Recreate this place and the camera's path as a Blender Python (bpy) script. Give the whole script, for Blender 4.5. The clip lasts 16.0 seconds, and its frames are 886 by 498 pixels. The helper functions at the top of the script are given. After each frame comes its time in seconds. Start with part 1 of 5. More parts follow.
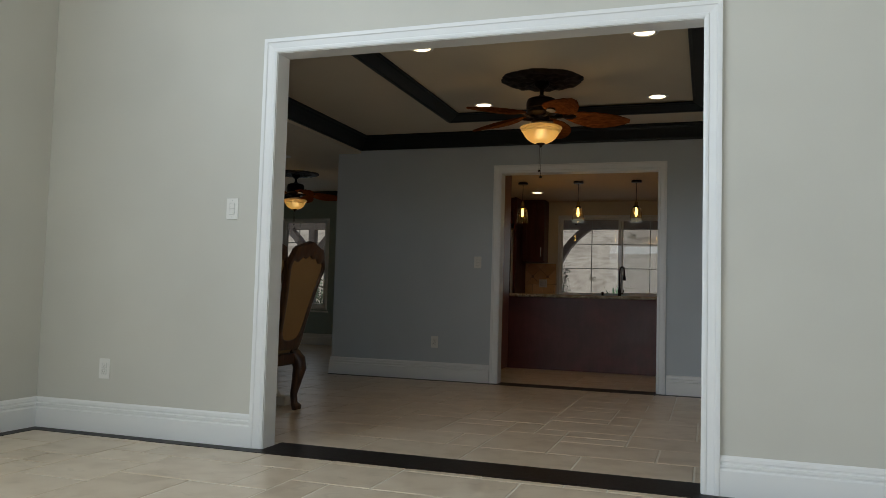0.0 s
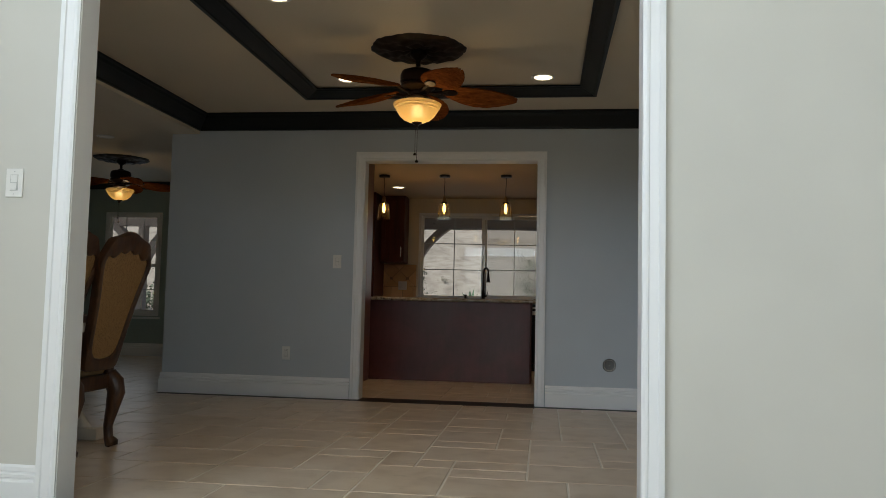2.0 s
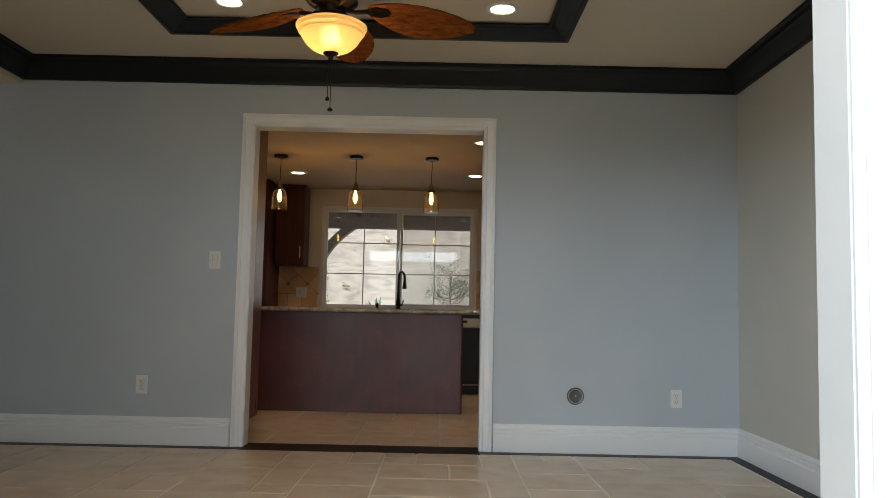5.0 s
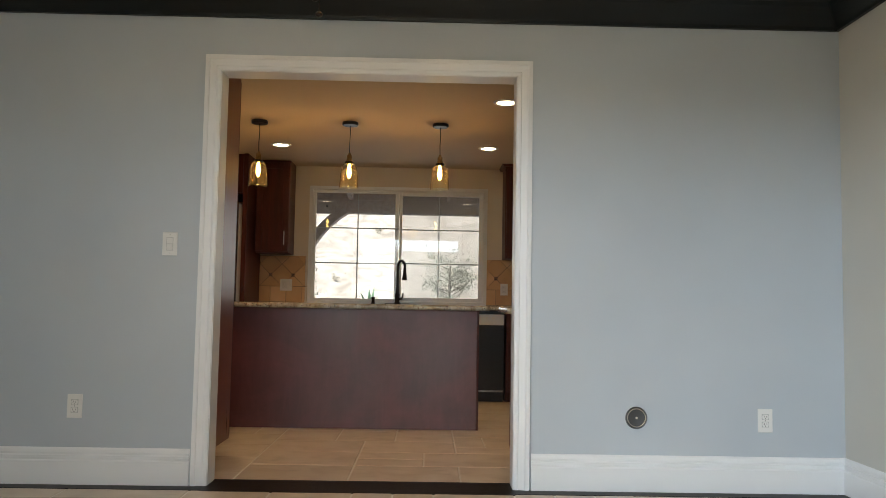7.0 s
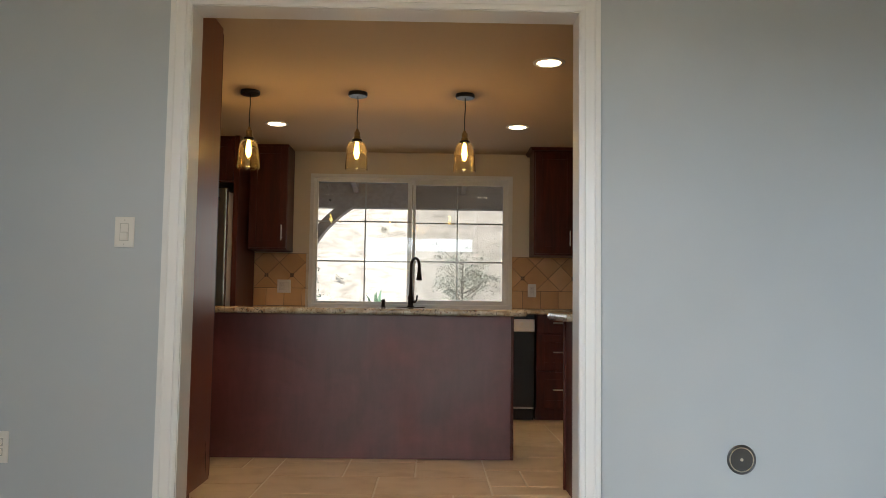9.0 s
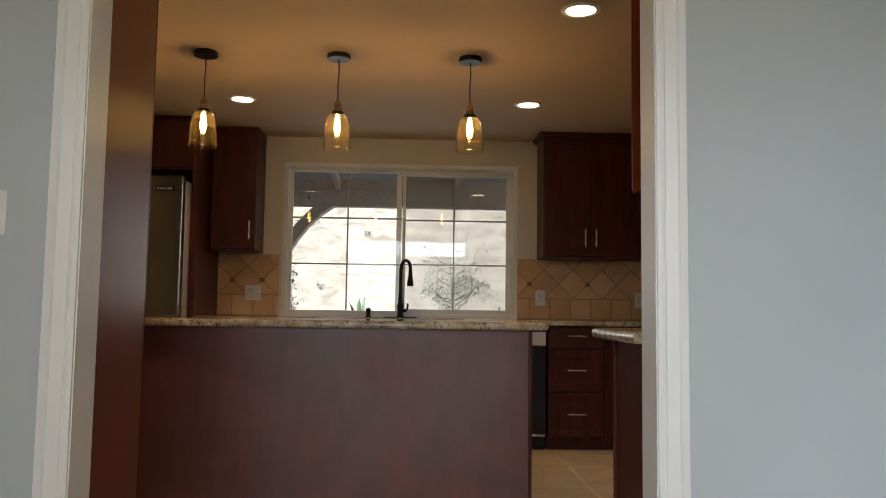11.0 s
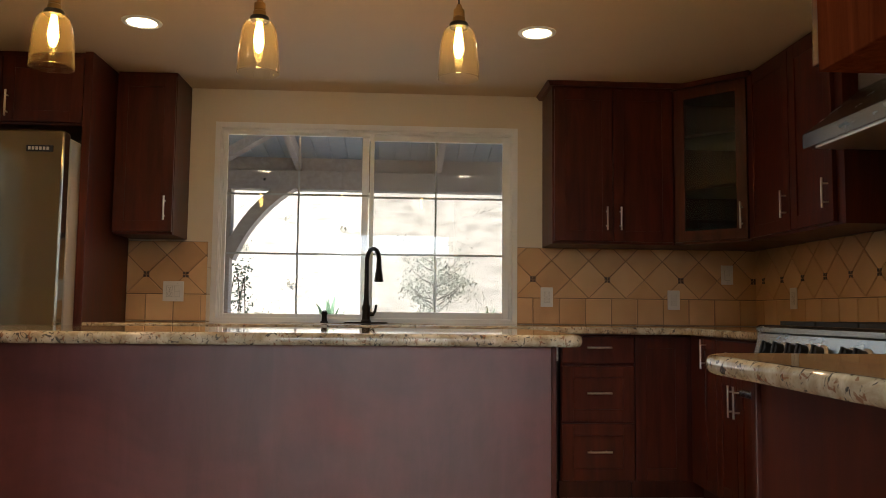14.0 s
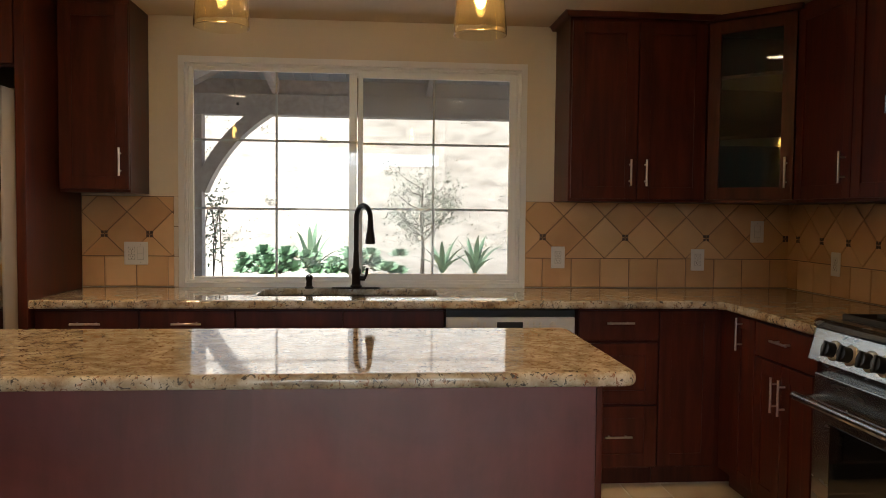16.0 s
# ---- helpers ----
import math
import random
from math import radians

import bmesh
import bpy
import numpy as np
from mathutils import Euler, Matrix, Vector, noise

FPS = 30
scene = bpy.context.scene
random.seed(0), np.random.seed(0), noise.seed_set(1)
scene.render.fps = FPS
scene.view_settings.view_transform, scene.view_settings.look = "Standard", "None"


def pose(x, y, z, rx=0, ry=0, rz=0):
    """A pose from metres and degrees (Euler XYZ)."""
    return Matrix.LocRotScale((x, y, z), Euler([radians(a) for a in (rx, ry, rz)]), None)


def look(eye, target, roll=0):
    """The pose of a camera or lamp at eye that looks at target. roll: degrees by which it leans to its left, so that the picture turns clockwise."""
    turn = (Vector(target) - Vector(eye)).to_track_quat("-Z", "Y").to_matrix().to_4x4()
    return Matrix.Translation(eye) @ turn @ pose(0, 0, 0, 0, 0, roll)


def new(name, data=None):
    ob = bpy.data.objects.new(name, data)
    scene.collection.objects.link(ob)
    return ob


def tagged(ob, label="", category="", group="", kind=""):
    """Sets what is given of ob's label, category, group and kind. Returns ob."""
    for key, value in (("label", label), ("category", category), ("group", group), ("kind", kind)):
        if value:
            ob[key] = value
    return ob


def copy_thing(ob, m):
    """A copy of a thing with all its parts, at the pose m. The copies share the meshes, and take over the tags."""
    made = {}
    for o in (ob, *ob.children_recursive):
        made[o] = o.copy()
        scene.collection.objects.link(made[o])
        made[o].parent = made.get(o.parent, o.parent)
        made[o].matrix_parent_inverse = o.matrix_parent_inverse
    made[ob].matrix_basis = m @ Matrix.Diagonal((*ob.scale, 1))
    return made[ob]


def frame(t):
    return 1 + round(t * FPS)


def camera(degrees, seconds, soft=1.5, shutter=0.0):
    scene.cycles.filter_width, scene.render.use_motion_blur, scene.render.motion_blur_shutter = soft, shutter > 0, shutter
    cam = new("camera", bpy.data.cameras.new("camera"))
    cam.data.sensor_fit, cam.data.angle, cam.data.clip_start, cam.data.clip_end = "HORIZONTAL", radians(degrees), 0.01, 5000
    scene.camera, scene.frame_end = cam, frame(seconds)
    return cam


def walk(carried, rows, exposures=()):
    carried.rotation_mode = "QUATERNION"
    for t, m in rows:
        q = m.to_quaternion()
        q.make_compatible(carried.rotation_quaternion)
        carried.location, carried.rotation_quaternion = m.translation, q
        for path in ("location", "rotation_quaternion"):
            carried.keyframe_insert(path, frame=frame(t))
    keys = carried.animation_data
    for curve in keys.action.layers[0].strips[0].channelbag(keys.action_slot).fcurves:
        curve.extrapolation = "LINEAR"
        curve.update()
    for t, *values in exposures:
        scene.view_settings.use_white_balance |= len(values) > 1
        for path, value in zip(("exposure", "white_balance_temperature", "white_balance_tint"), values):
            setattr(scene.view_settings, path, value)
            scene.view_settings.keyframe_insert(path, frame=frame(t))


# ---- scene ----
cam = camera(58.9, 16.0, 0.75)
PATH = [
    (0, (0.22, 1.068, 0.887), (-0.42, 2.96, 1.005), 1.6),
    (0.5, (0.125, 1.285, 0.909), (-0.449, 3.198, 1.027), 1.3),
    (1, (0.033, 1.457, 0.901), (-0.526, 3.374, 1.02), 1.6),
    (1.5, (-0.107, 1.66, 0.901), (-0.438, 3.628, 1.032), 1.5),
    (2, (-0.17, 1.938, 0.892), (-0.427, 3.916, 1.027), 1.3),
    (2.5, (-0.296, 2.172, 0.876), (-0.541, 4.152, 1.01), 1.2),
    (3, (-0.351, 2.424, 0.885), (-0.583, 4.405, 1.027), 1.3),
    (3.5, (-0.377, 2.767, 0.866), (-0.545, 4.755, 1.009), 1.4),
    (4, (-0.439, 3.071, 0.888), (-0.592, 5.06, 1.035), 1.5),
    (4.5, (-0.486, 3.327, 0.913), (-0.51, 5.321, 1.073), 1.4),
    (7, (-0.693, 4.807, 0.959), (-0.659, 6.802, 1.095), 1.0),
    (7.5, (-0.769, 5.021, 0.991), (-0.748, 7.016, 1.125), 0.9),
    (8, (-0.808, 5.25, 0.973), (-0.786, 7.246, 1.109), 0.8),
    (10.5, (-0.869, 6.58, 0.974), (-0.817, 8.574, 1.124), 0.9),
    (11, (-0.908, 6.781, 0.993), (-0.838, 8.773, 1.15), 0.8),
    (11.5, (-0.861, 7.074, 0.993), (-0.781, 9.066, 1.154), 0.7),
    (12, (-0.893, 7.312, 0.988), (-0.808, 9.303, 1.151), 0.8),
    (12.5, (-0.945, 7.533, 1.003), (-0.845, 9.524, 1.17), 0.9),
    (13, (-0.906, 7.755, 1.003), (-0.798, 9.745, 1.173), 0.8),
    (13.5, (-0.831, 7.99, 0.995), (-0.717, 9.979, 1.164), 0.7),
    (14, (-0.834, 8.201, 1.014), (-0.719, 10.191, 1.171), 0.6),
    (14.5, (-0.856, 8.382, 1.08), (-0.723, 10.377, 1.118), 0.7),
    (15, (-0.826, 8.545, 1.158), (-0.668, 10.538, 1.105), 0.8),
    (15.5, (-0.822, 8.677, 1.26), (-0.665, 10.669, 1.187), 0.7),
    (16, (-0.914, 8.748, 1.353), (-0.744, 10.738, 1.258), 0.6),
]
EXPOSURES = [(0.0, -0.72), (1.5, -0.46), (2.5, -0.22), (3.5, 0.06), (4.5, 0.36), (7.0, 1.24), (8.0, 1.31), (10.5, 1.13), (11.0, 1.17), (12.5, 1.50), (14.0, 1.70), (16.0, 1.69)]
walk(cam, [(t, look(eye, target, roll)) for t, eye, target, roll in PATH], EXPOSURES)

# ---- world, sun and daylight in the openings ----
SUN_UP, SUN_ROUND = radians(58), radians(205)
world = bpy.data.worlds.new("sky")
scene.world = world
world.use_nodes = True
_wn = world.node_tree.nodes
_sky = _wn.new("ShaderNodeTexSky")
_sky.sky_type, _sky.sun_disc = "NISHITA", False
_sky.sun_elevation, _sky.sun_rotation = SUN_UP, SUN_ROUND
world.node_tree.links.new(_sky.outputs[0], _wn["Background"].inputs[0])
_wn["Background"].inputs[1].default_value = 0.09


def lamp(name, kind, place, power, colour, size=0.1, target=None, size_y=None, spot=None):
    data = bpy.data.lights.new(name, kind)
    data.energy, data.color = power, colour
    if kind == "AREA":
        data.size = size
        if size_y:
            data.shape, data.size_y = "RECTANGLE", size_y
        else:
            data.shape = "DISK"
    elif kind == "SUN":
        data.angle = size
    else:
        data.shadow_soft_size = size
    if spot and kind == "AREA":
        data.spread = radians(spot)
    elif spot:
        data.spot_size, data.spot_blend = radians(spot), 0.6
    ob = new(name, data)
    ob.matrix_world = look(place, target) if target else Matrix.Translation(place)
    return ob


_s = Vector((math.sin(SUN_ROUND) * math.cos(SUN_UP), math.cos(SUN_ROUND) * math.cos(SUN_UP), math.sin(SUN_UP)))
lamp("sun", "SUN", _s * 30, 3.5, (1.0, 0.96, 0.90), radians(0.5), (0, 0, 0))
SKYLIGHT = (0.75, 0.895, 1.03)
WARM, AMBER = (1.0, 0.61, 0.30), (1.0, 0.57, 0.21)
lamp("window_light", "AREA", (-0.4, -2.42, 3.15), 82, SKYLIGHT, 6.2, (-0.4, 0, 3.15), 1.3)
lamp("window_light", "AREA", (-3.69, 0.1, 3.1), 330, SKYLIGHT, 4.8, (0, 0.1, 3.1), 1.4)
lamp("window_light", "AREA", (3.12, 1.6, 1.5), 5, SKYLIGHT, 2.6, (0, 1.6, 1.4), 1.9)
lamp("window_light", "AREA", (-6.28, 12.9, 1.37), 1.9, SKYLIGHT, 0.8, (-6.28, 9, 1.2), 1.4)
lamp("window_light", "AREA", (-1.05, 13.0, 1.56), 0.9, SKYLIGHT, 1.7, (-1.05, 10, 1.2), 1.1)
# added lamp in an unseen side window, brightens the family room
lamp("window_light", "AREA", (-7.1, 6.5, 1.5), 1.9, SKYLIGHT, 2.0, (-4, 6.5, 1.2), 1.9)


# ---- materials ----
def material(name, base=(0.8, 0.8, 0.8), rough=0.5, metal=0.0):
    m = bpy.data.materials.new(name)
    m.use_nodes = True
    b = m.node_tree.nodes["Principled BSDF"]
    b.inputs["Base Color"].default_value = (*base, 1)
    b.inputs["Roughness"].default_value, b.inputs["Metallic"].default_value = rough, metal
    return m, m.node_tree, b


def node(tree, kind, **values):
    n = tree.nodes.new(kind)
    for k, v in values.items():
        n.inputs[k].default_value = v
    return n


def coords(tree, scale=(1, 1, 1), shift_by_object=False):
    tc = tree.nodes.new("ShaderNodeTexCoord")
    mp = tree.nodes.new("ShaderNodeMapping")
    mp.inputs["Scale"].default_value = scale
    tree.links.new(tc.outputs["Object"], mp.inputs["Vector"])
    if shift_by_object:
        info = tree.nodes.new("ShaderNodeObjectInfo")
        mul = tree.nodes.new("ShaderNodeMath")
        mul.operation = "MULTIPLY"
        mul.inputs[1].default_value = 37.0
        tree.links.new(info.outputs["Random"], mul.inputs[0])
        comb = tree.nodes.new("ShaderNodeCombineXYZ")
        for k in "XYZ":
            tree.links.new(mul.outputs[0], comb.inputs[k])
        tree.links.new(comb.outputs[0], mp.inputs["Location"])
    return mp.outputs[0]


def ramp(tree, source, stops):
    r = tree.nodes.new("ShaderNodeValToRGB")
    while len(r.color_ramp.elements) < len(stops):
        r.color_ramp.elements.new(0.5)
    for e, (p, c) in zip(r.color_ramp.elements, stops):
        e.position, e.color = p, (*c, 1)
    tree.links.new(source, r.inputs[0])
    return r.outputs[0]


def noise_of(tree, vector, scale, detail=3.0, rough=0.55, distortion=0.0):
    n = node(tree, "ShaderNodeTexNoise", Scale=scale, Detail=detail, Roughness=rough, Distortion=distortion)
    tree.links.new(vector, n.inputs["Vector"])
    return n.outputs["Fac"]


def mixed(tree, fac, a, b, blend="MIX"):
    m = tree.nodes.new("ShaderNodeMix")
    m.data_type, m.blend_type = "RGBA", blend
    for value, socket in ((fac, m.inputs[0]), (a, m.inputs[6]), (b, m.inputs[7])):
        if hasattr(value, "is_linked"):
            tree.links.new(value, socket)
        else:
            socket.default_value = value if isinstance(value, float) else (*value, 1)
    return m.outputs[2]


def bumped(tree, b, height, strength=0.2, distance=0.002):
    n = node(tree, "ShaderNodeBump", Strength=strength, Distance=distance)
    tree.links.new(height, n.inputs["Height"])
    tree.links.new(n.outputs[0], b.inputs["Normal"])


def roughened(tree, b, source, low, high):
    r = tree.nodes.new("ShaderNodeMapRange")
    r.inputs["To Min"].default_value, r.inputs["To Max"].default_value = low, high
    tree.links.new(source, r.inputs["Value"])
    tree.links.new(r.outputs[0], b.inputs["Roughness"])


def paint(name, base, rough=0.55, spread=0.05, relief=0.12, gloss=0.5):
    m, t, b = material(name, base, rough)
    b.inputs["Specular IOR Level"].default_value = gloss
    v = coords(t)
    large, fine = noise_of(t, v, 0.9, 3), noise_of(t, v, 140, 2)
    dark, light = [c * (1 - spread) for c in base], [min(1, c * (1 + spread)) for c in base]
    t.links.new(ramp(t, large, [(0.3, dark), (0.7, light)]), b.inputs["Base Color"])
    roughened(t, b, large, rough - 0.02, rough + 0.02)
    bumped(t, b, fine, relief, 0.0012)
    return m


def timber(name, dark, light, rough=0.35, grain=(14, 14, 1.1), coat=0.0, mottle=0.0, gloss=0.5, relief=0.08):
    m, t, b = material(name, light, rough)
    b.inputs["Specular IOR Level"].default_value = gloss
    v = coords(t, grain, True)
    g = noise_of(t, v, 3.0, 6, 0.6, 0.6)
    colour = ramp(t, g, [(0.32, dark), (0.55, [(p + q) / 2 for p, q in zip(dark, light)]), (0.75, light)])
    if mottle:
        v2 = coords(t, (1, 1, 1), True)
        blotch = noise_of(t, v2, 1.9, 5, 0.62, 0.5)
        colour = mixed(t, ramp(t, blotch, [(0.4, (0, 0, 0)), (0.75, (mottle, mottle, mottle))]), colour, [c * 1.9 for c in light])
    t.links.new(colour, b.inputs["Base Color"])
    roughened(t, b, blotch if mottle else g, rough - (0.22 if mottle else 0.08), rough + (0.22 if mottle else 0.1))
    b.inputs["Coat Weight"].default_value, b.inputs["Coat Roughness"].default_value = coat, 0.2
    bumped(t, b, g, relief, 0.001)
    return m


def metal(name, base, rough, scratch=(1, 1, 3)):
    m, t, b = material(name, base, rough, 1.0)
    g = noise_of(t, coords(t, scratch), 6, 4)
    roughened(t, b, g, rough * 0.9, rough * 1.15)
    return m


def stone_tile(name, tones, rough=0.35, pits=0.25, grain=3.6, stain=0.13, blend=0.36):
    m, t, b = material(name, tones[1], rough)
    v = coords(t, (1, 1, 1), True)
    cloud = noise_of(t, v, grain, 2, 0.45, 0.3)
    vein = noise_of(t, coords(t, (2.2, 4.2, 2.2), True), 2.6, 4, 0.5, 1.2)
    info = t.nodes.new("ShaderNodeObjectInfo")
    whole = ramp(t, info.outputs["Random"], [(0.0, [c * 0.91 for c in tones[1]]), (0.5, tones[1]), (1.0, [min(1, c * 1.02) for c in tones[2]])])
    colour = mixed(t, blend, whole, ramp(t, cloud, [(0.3, tones[0]), (0.5, tones[1]), (0.72, tones[2])]))
    colour = mixed(t, ramp(t, vein, [(0.60, (0, 0, 0)), (0.82, (stain, stain, stain))]), colour, [c * 0.7 for c in tones[0]])
    t.links.new(colour, b.inputs["Base Color"])
    roughened(t, b, cloud, rough - 0.02, rough + 0.05)
    bumped(t, b, vein, pits, 0.002)
    return m


def glowing(name, colour, strength):
    m, t, b = material(name, (0.9, 0.85, 0.75), 0.4)
    b.inputs["Emission Color"].default_value = (*colour, 1)
    b.inputs["Emission Strength"].default_value = strength
    return m


def clear_glass(name, tint=(1, 1, 1), rough=0.0, ior=1.45):
    m, t, b = material(name, tint, rough)
    b.inputs["Transmission Weight"].default_value, b.inputs["IOR"].default_value = 1.0, ior
    return m


def granite(name):
    m, t, b = material(name, (0.5, 0.42, 0.3), 0.12)
    v = coords(t)
    cloud = noise_of(t, v, 14, 5, 0.65, 0.5)
    base = ramp(t, cloud, [(0.28, (0.20, 0.14, 0.08)), (0.45, (0.39, 0.32, 0.22)), (0.6, (0.55, 0.50, 0.39)), (0.78, (0.70, 0.67, 0.59))])
    fleck = noise_of(t, v, 50, 3, 0.65, 1.2)
    base = mixed(t, ramp(t, fleck, [(0.57, (0, 0, 0)), (0.63, (0.9, 0.9, 0.9))]), base, (0.055, 0.055, 0.058))
    fleck2 = noise_of(t, coords(t, (1.1, 0.9, 1)), 60, 2, 0.5, 1.0)
    base = mixed(t, ramp(t, fleck2, [(0.62, (0, 0, 0)), (0.68, (0.8, 0.8, 0.8))]), base, (0.23, 0.10, 0.05))
    t.links.new(base, b.inputs["Base Color"])
    roughened(t, b, cloud, 0.025, 0.06)
    return m


M_CREAM = paint("cream_wall_paint", (0.618, 0.603, 0.55))
M_GREY = paint("grey_wall_paint", (0.515, 0.558, 0.598))
M_SAGE = paint("sage_wall_paint", (0.345, 0.425, 0.40))
M_TAN = paint("tan_wall_paint", (0.70, 0.62, 0.49))
M_CEIL = paint("warm_ceiling_paint", (0.70, 0.62, 0.49), 0.7, 0.03, 0.3)
# kitchen ceiling: the pendants' amber light is mixed into the beige
M_KITCEIL = paint("pendant_tinted_ceiling_paint", (0.60, 0.47, 0.315), 0.7, 0.03, 0.3)
M_TRIM = paint("white_trim_enamel", (0.84, 0.845, 0.85), 0.38, 0.006, 0.02)
M_CROWN = paint("near_black_crown_enamel", (0.008, 0.011, 0.012), 0.42, 0.15, 0.05, 0.34)
M_BORDER = timber("dark_floor_strip", (0.006, 0.0045, 0.004), (0.018, 0.012, 0.010), 0.42, (14, 14, 14), 0.0, 0.0, 0.2)
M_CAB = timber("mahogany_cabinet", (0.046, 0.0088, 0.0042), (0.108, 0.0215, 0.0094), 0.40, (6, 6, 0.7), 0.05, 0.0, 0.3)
# pantry mahogany, base colour raised to hold the warm glow it reflects
M_PANTRY = timber("glow_toned_glossy_mahogany", (0.165, 0.041, 0.0140), (0.215, 0.056, 0.0195), 0.30, (6, 6, 0.5), 0.0, 0.0, 0.4, 0.01)
# same mahogany as M_CAB, brightened in colour for the downlight falling on it
M_CABSIDE = timber("lamplit_matt_mahogany", (0.10, 0.022, 0.008), (0.20, 0.050, 0.018), 0.7, (12, 12, 0.7), 0.0, 0.0, 0.0)
M_ISLAND = timber("stained_island_plywood", (0.082, 0.0165, 0.0140), (0.120, 0.029, 0.027), 0.44, (5, 5, 0.9), 0.0, 0.75, 0.85, 0.03)
M_CARVED = timber("carved_walnut", (0.030, 0.012, 0.005), (0.13, 0.055, 0.022), 0.36, (9, 9, 2.5), 0.2)
M_BLADE = timber("stained_fan_blade", (0.12, 0.034, 0.009), (0.34, 0.105, 0.027), 0.55, (3, 18, 18), 0.0, 0.0, 0.0)
M_PATIO = timber("patio_timber", (0.34, 0.29, 0.26), (0.46, 0.41, 0.38), 0.75, (6, 6, 6))
M_BOARD = timber("painted_patio_boards", (0.31, 0.35, 0.375), (0.38, 0.43, 0.455), 0.7, (4, 12, 4))
M_BRONZE = metal("oil_rubbed_bronze", (0.035, 0.026, 0.022), 0.42)
M_BRASS = metal("aged_brass", (0.36, 0.24, 0.11), 0.35)
M_STEEL = metal("brushed_stainless", (0.45, 0.46, 0.45), 0.26)
M_FRIDGE = metal("dull_refrigerator_steel", (0.44, 0.42, 0.365), 0.10, (0.15, 0.15, 0.15))
M_WARMSTEEL = metal("warm_brushed_steel", (0.55, 0.46, 0.33), 0.24)
M_FRIDGESIDE = paint("grey_refrigerator_side", (0.40, 0.37, 0.33), 0.4, 0.04, 0.2)
M_DARKSTEEL = metal("dark_stainless", (0.065, 0.063, 0.060), 0.30)
M_NICKEL = metal("satin_nickel", (0.82, 0.78, 0.70), 0.34)
M_BLACK, _t, _b = material("black_enamel", (0.012, 0.012, 0.012), 0.35)
M_IRON = paint("cast_iron", (0.02, 0.02, 0.02), 0.6, 0.2, 0.5)
M_PLATE = paint("white_plate_plastic", (0.80, 0.79, 0.76), 0.35, 0.01, 0.0)
# grey for the shaded gaps in the plates, and for screw heads
M_SEAM, _t, _b = material("plate_shade_and_screw", (0.52, 0.52, 0.50), 0.6)
M_SLOT, _t, _b = material("dark_slot", (0.05, 0.05, 0.05), 0.6)
M_GREYPLATE = metal("grey_floor_box_metal", (0.17, 0.175, 0.18), 0.38)
M_VINYL = paint("white_window_vinyl", (0.82, 0.83, 0.83), 0.35, 0.01, 0.0)
M_MUNTIN, _t, _b = material("window_grid", (0.42, 0.42, 0.40), 0.45)
M_PANE = clear_glass("window_glass")


def amber_glass(name):
    m, t, b = material(name, (1.0, 0.965, 0.84), 0.0)
    b.inputs["Transmission Weight"].default_value, b.inputs["IOR"].default_value = 1.0, 1.4
    film = node(t, "ShaderNodeBsdfTranslucent", Color=(1.0, 0.74, 0.34, 1))
    mix = node(t, "ShaderNodeMixShader", Fac=0.010)
    t.links.new(b.outputs[0], mix.inputs[1])
    t.links.new(film.outputs[0], mix.inputs[2])
    t.links.new(mix.outputs[0], t.nodes["Material Output"].inputs[0])
    return m


M_AMBERGLASS = amber_glass("amber_pendant_glass")
M_CABGLASS = clear_glass("tinted_cabinet_glass", (0.75, 0.85, 0.85), 0.02)
M_OVENGLASS, _t, _b = material("oven_glass", (0.008, 0.008, 0.009), 0.05)
M_BULB = glowing("filament_bulb", (1.0, 0.60, 0.15), 8)
M_CANLENS = glowing("downlight_lens", (1.0, 0.80, 0.52), 6)


def alabaster(name):
    m, t, b = material(name, (0.95, 0.72, 0.42), 0.35)
    v = coords(t)
    t.links.new(ramp(t, noise_of(t, v, 9, 4, 0.6, 1.0), [(0.3, (0.92, 0.74, 0.46)), (0.7, (1.0, 0.90, 0.68))]), b.inputs["Base Color"])
    b.inputs["Emission Color"].default_value, b.inputs["Emission Strength"].default_value = (1.0, 0.62, 0.22, 1), 0.04
    b.inputs["Transmission Weight"].default_value, b.inputs["Roughness"].default_value = 0.5, 0.30
    through_glass = node(t, "ShaderNodeBsdfTranslucent", Color=(1.0, 0.80, 0.38, 1))
    mix = node(t, "ShaderNodeMixShader", Fac=0.22)
    t.links.new(b.outputs[0], mix.inputs[1])
    t.links.new(through_glass.outputs[0], mix.inputs[2])
    t.links.new(mix.outputs[0], t.nodes["Material Output"].inputs[0])
    return m


M_BOWL = alabaster("lit_alabaster_bowl")
M_GRANITE = granite("speckled_granite")
M_GROUT = paint("floor_grout", (0.82, 0.78, 0.70), 0.8, 0.1, 0.5)
M_SPLASHGROUT = paint("backsplash_grout", (0.22, 0.14, 0.08), 0.8, 0.1, 0.5)
M_TILE = stone_tile("travertine_floor_tile", ((0.50, 0.385, 0.27), (0.66, 0.55, 0.425), (0.74, 0.64, 0.52)), 0.30, 0.05, 5.5, 0.45, 0.60)
M_SPLASH = stone_tile("tumbled_backsplash_tile", ((0.40, 0.215, 0.095), (0.64, 0.385, 0.185), (0.78, 0.535, 0.29)), 0.5)
M_ACCENT = stone_tile("dark_accent_tile", ((0.03, 0.02, 0.015), (0.08, 0.05, 0.035), (0.14, 0.09, 0.06)), 0.3)
M_HILL = stone_tile("dry_hillside", ((0.15, 0.13, 0.10), (0.40, 0.365, 0.30), (0.54, 0.50, 0.42)), 0.9, 0.6, 2.6, 0.25, 0.5)
M_CONCRETE = paint("patio_concrete", (0.52, 0.49, 0.45), 0.85, 0.12, 0.6)
